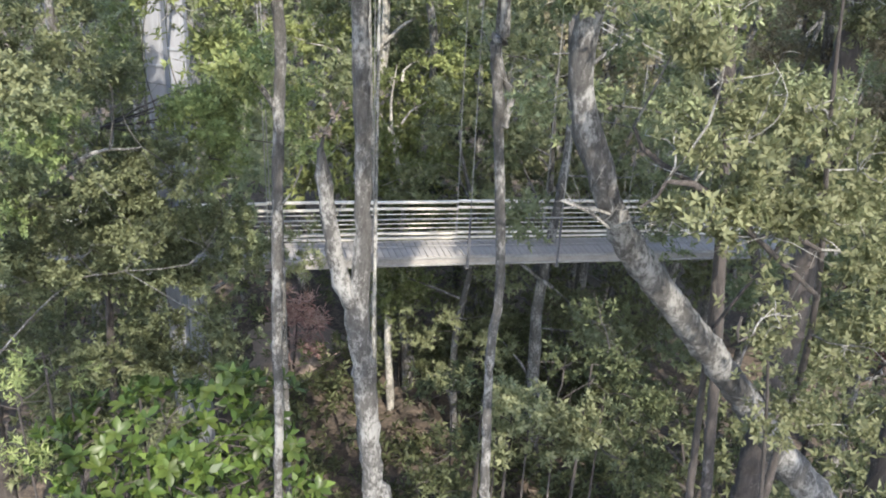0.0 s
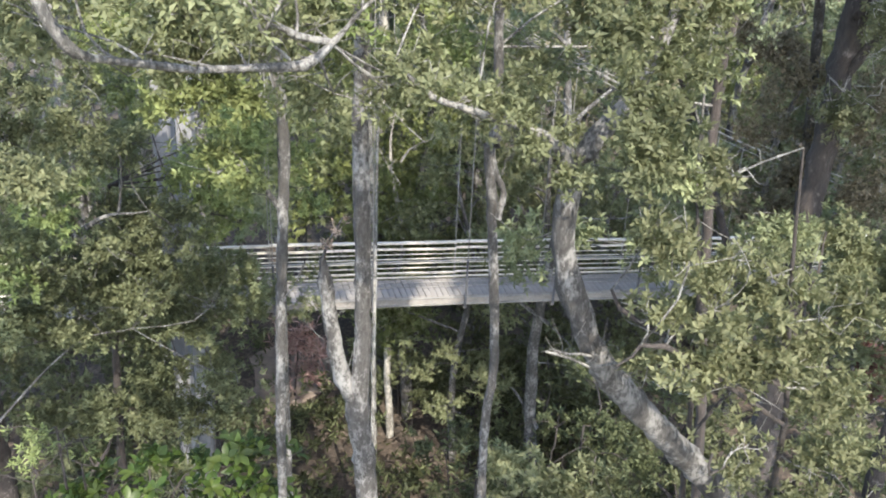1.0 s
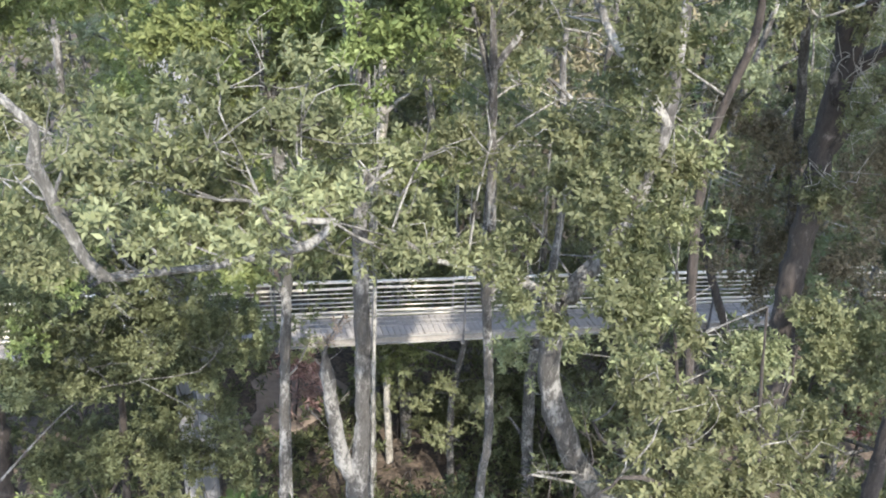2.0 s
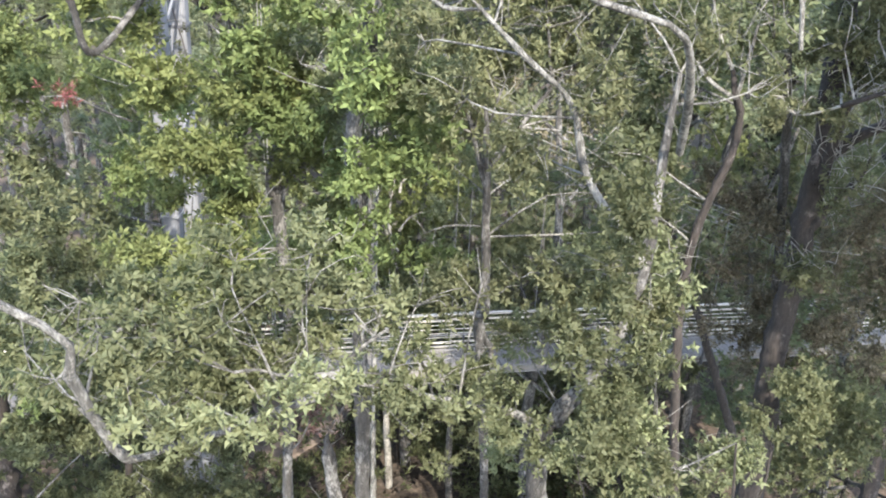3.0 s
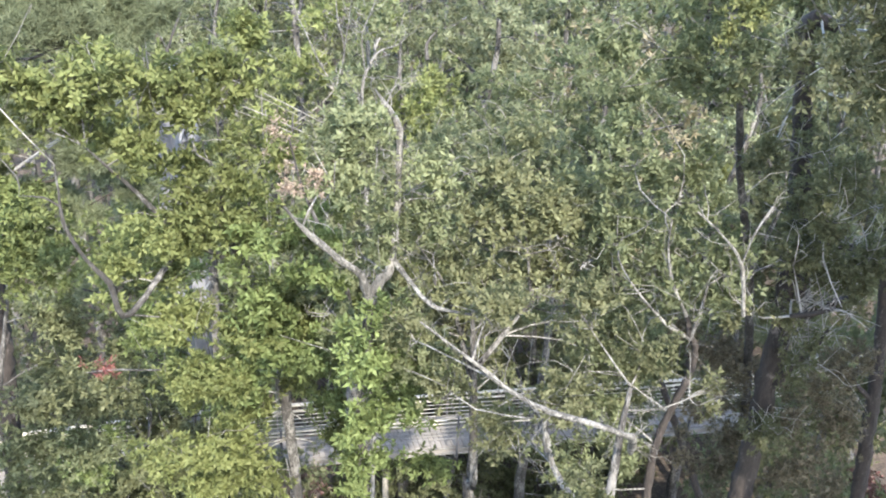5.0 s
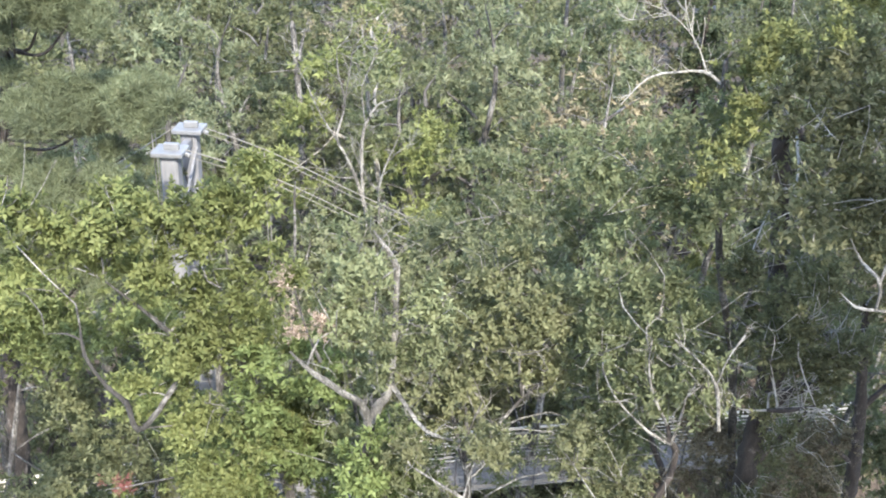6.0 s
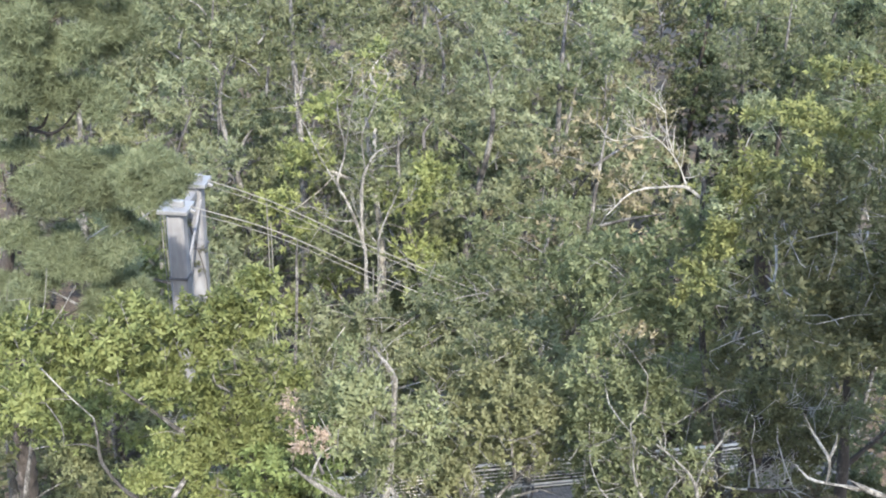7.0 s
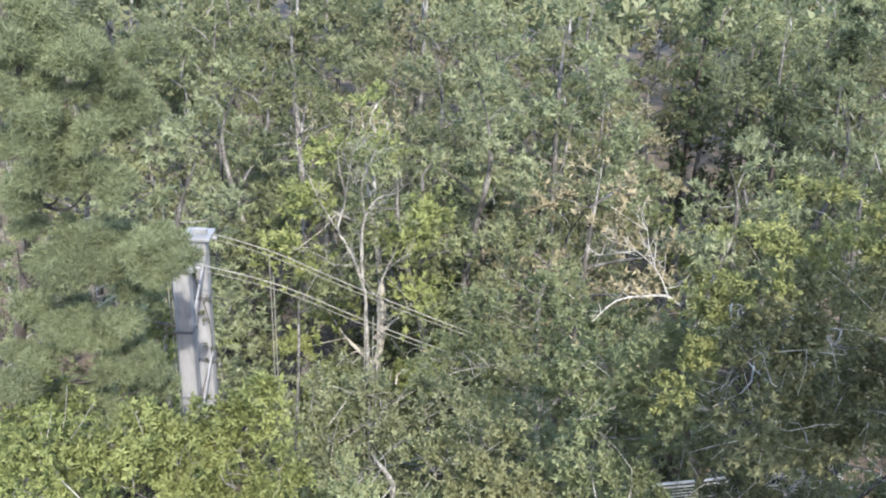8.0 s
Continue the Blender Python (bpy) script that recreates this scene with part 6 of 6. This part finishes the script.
tree("bare_tree", "twisted leafless grey tree behind the footbridge", "tree",
     [(-1.9, 23.0, -0.1, 0.094), (-2.0, 22.95, 8.0, 0.072), (-2.16, 22.90, 14.43, 0.054), (-2.26, 22.90, 15.41, 0.050), (-2.46, 22.90, 16.10, 0.043), (-2.74, 22.90, 16.76, 0.036), (-2.96, 22.90, 17.23, 0.032), (-2.75, 22.95, 18.16, 0.025), (-2.91, 22.90, 19.00, 0.018), (-2.94, 22.90, 19.62, 0.009)],
     [[(-2.26, 22.90, 15.41, 0.043), (-2.30, 22.85, 16.79, 0.047), (-2.20, 22.80, 17.61, 0.040), (-1.86, 22.80, 18.22, 0.022), (-1.37, 22.70, 18.45, 0.014), (-1.04, 22.60, 18.80, 0.007)],
      [(-2.74, 22.90, 16.76, 0.025), (-3.09, 23.00, 17.31, 0.022), (-3.46, 23.10, 17.89, 0.018), (-3.77, 23.20, 18.55, 0.014), (-4.03, 23.20, 19.11, 0.013), (-4.11, 23.30, 19.83, 0.007)],
      [(-2.75, 22.90, 18.16, 0.018), (-2.61, 22.80, 19.02, 0.014), (-2.47, 22.70, 19.72, 0.011), (-2.15, 22.60, 20.13, 0.006)],
      [(-2.20, 22.90, 17.61, 0.022), (-2.30, 23.00, 18.54, 0.014), (-2.07, 23.10, 19.21, 0.011), (-1.88, 23.10, 19.67, 0.006)],
      [(-2.46, 22.90, 16.10, 0.022), (-3.07, 22.70, 16.21, 0.014), (-3.58, 22.60, 16.58, 0.009), (-3.97, 22.50, 16.70, 0.004)]],
     [(-2.6, 23.6, 20.3, 0.55, 0.4, 0.35), (-1.7, 23.5, 20.2, 0.6, 0.4, 0.35), (-3.7, 23.6, 19.9, 0.5, 0.4, 0.3)], BROWN, 0.12, LIMB, 81, fill=0.8, twigs=6, limb_mat=LIMB, bare=(0.13, 0.75, 0.009))
tree("bare_tree", "slender dead tree with pale forked tips", "tree",
     [(-1.6, 18.5, -0.1, 0.056), (-1.55, 18.45, 8.0, 0.043), (-1.50, 18.40, 13.82, 0.031), (-1.47, 18.40, 15.19, 0.028), (-1.46, 18.40, 16.32, 0.025), (-1.46, 18.40, 17.11, 0.022), (-1.46, 18.40, 17.72, 0.020), (-1.30, 18.40, 18.29, 0.017), (-1.12, 18.40, 18.73, 0.012), (-1.00, 18.40, 19.08, 0.007)],
     [[(-1.46, 18.40, 17.58, 0.012), (-1.71, 18.40, 17.93, 0.011), (-1.95, 18.40, 18.36, 0.009), (-2.08, 18.40, 18.71, 0.005)],
      [(-1.46, 18.40, 16.32, 0.011), (-1.84, 18.30, 16.07, 0.009), (-2.09, 18.20, 15.81, 0.005)],
      [(-1.30, 18.40, 18.29, 0.009), (-1.01, 18.45, 18.59, 0.007), (-0.69, 18.50, 18.75, 0.004)],
      [(-1.47, 18.40, 16.80, 0.007), (-1.18, 18.30, 17.12, 0.006), (-0.84, 18.20, 17.37, 0.004)],
      [(-1.47, 18.40, 15.19, 0.009), (-1.76, 18.40, 14.63, 0.007), (-1.84, 18.40, 14.06, 0.005)]],
     [], GREY, 0.1, LIMB, 82, bare=(0.16, 0.5, 0.007))
tree("dead_snag", "thin grey dead stem below the cables", "tree",
     [(-3.4, 16.5, -0.1, 0.080), (-3.3, 16.5, 8.0, 0.056), (-3.25, 16.50, 13.16, 0.040), (-3.15, 16.50, 14.86, 0.036), (-3.05, 16.50, 16.41, 0.032), (-3.00, 16.50, 17.58, 0.029), (-2.99, 16.50, 18.20, 0.024), (-2.96, 16.50, 18.55, 0.012)],
     [[(-2.99, 16.50, 18.20, 0.016), (-2.82, 16.50, 18.34, 0.010), (-2.70, 16.50, 18.43, 0.005)], [(-3.08, 16.5, 16.0, 0.012), (-3.3, 16.4, 16.4, 0.008), (-3.45, 16.4, 16.9, 0.004)]],
     [], GREY, 0.1, BARK, 83, bare=(0.25, 0.4, 0.007))


def far_woods():
    rng = np.random.default_rng(90)
    cl = []
    for y in np.arange(62, 135, 5.0):
        half = 10 + y * 0.55
        for x in np.arange(-half, half, 4.6):
            h = rng.uniform(14.5, 19.5)
            xx, yy = x + rng.uniform(-1.5, 1.5), y + rng.uniform(-2, 2)
            for _ in range(4):
                cl.append((xx + rng.normal() * 1.1, yy + rng.normal() * 1.1, h - rng.uniform(0, 5.5), 1.6, 1.2, 1.0))
    tagged(part("far_woods", foliage("far_woods", cl, 0.95, rng, 0.8), GREY, None), "distant treetops of mixed green woods", "woods", kind="stuff")


far_woods()
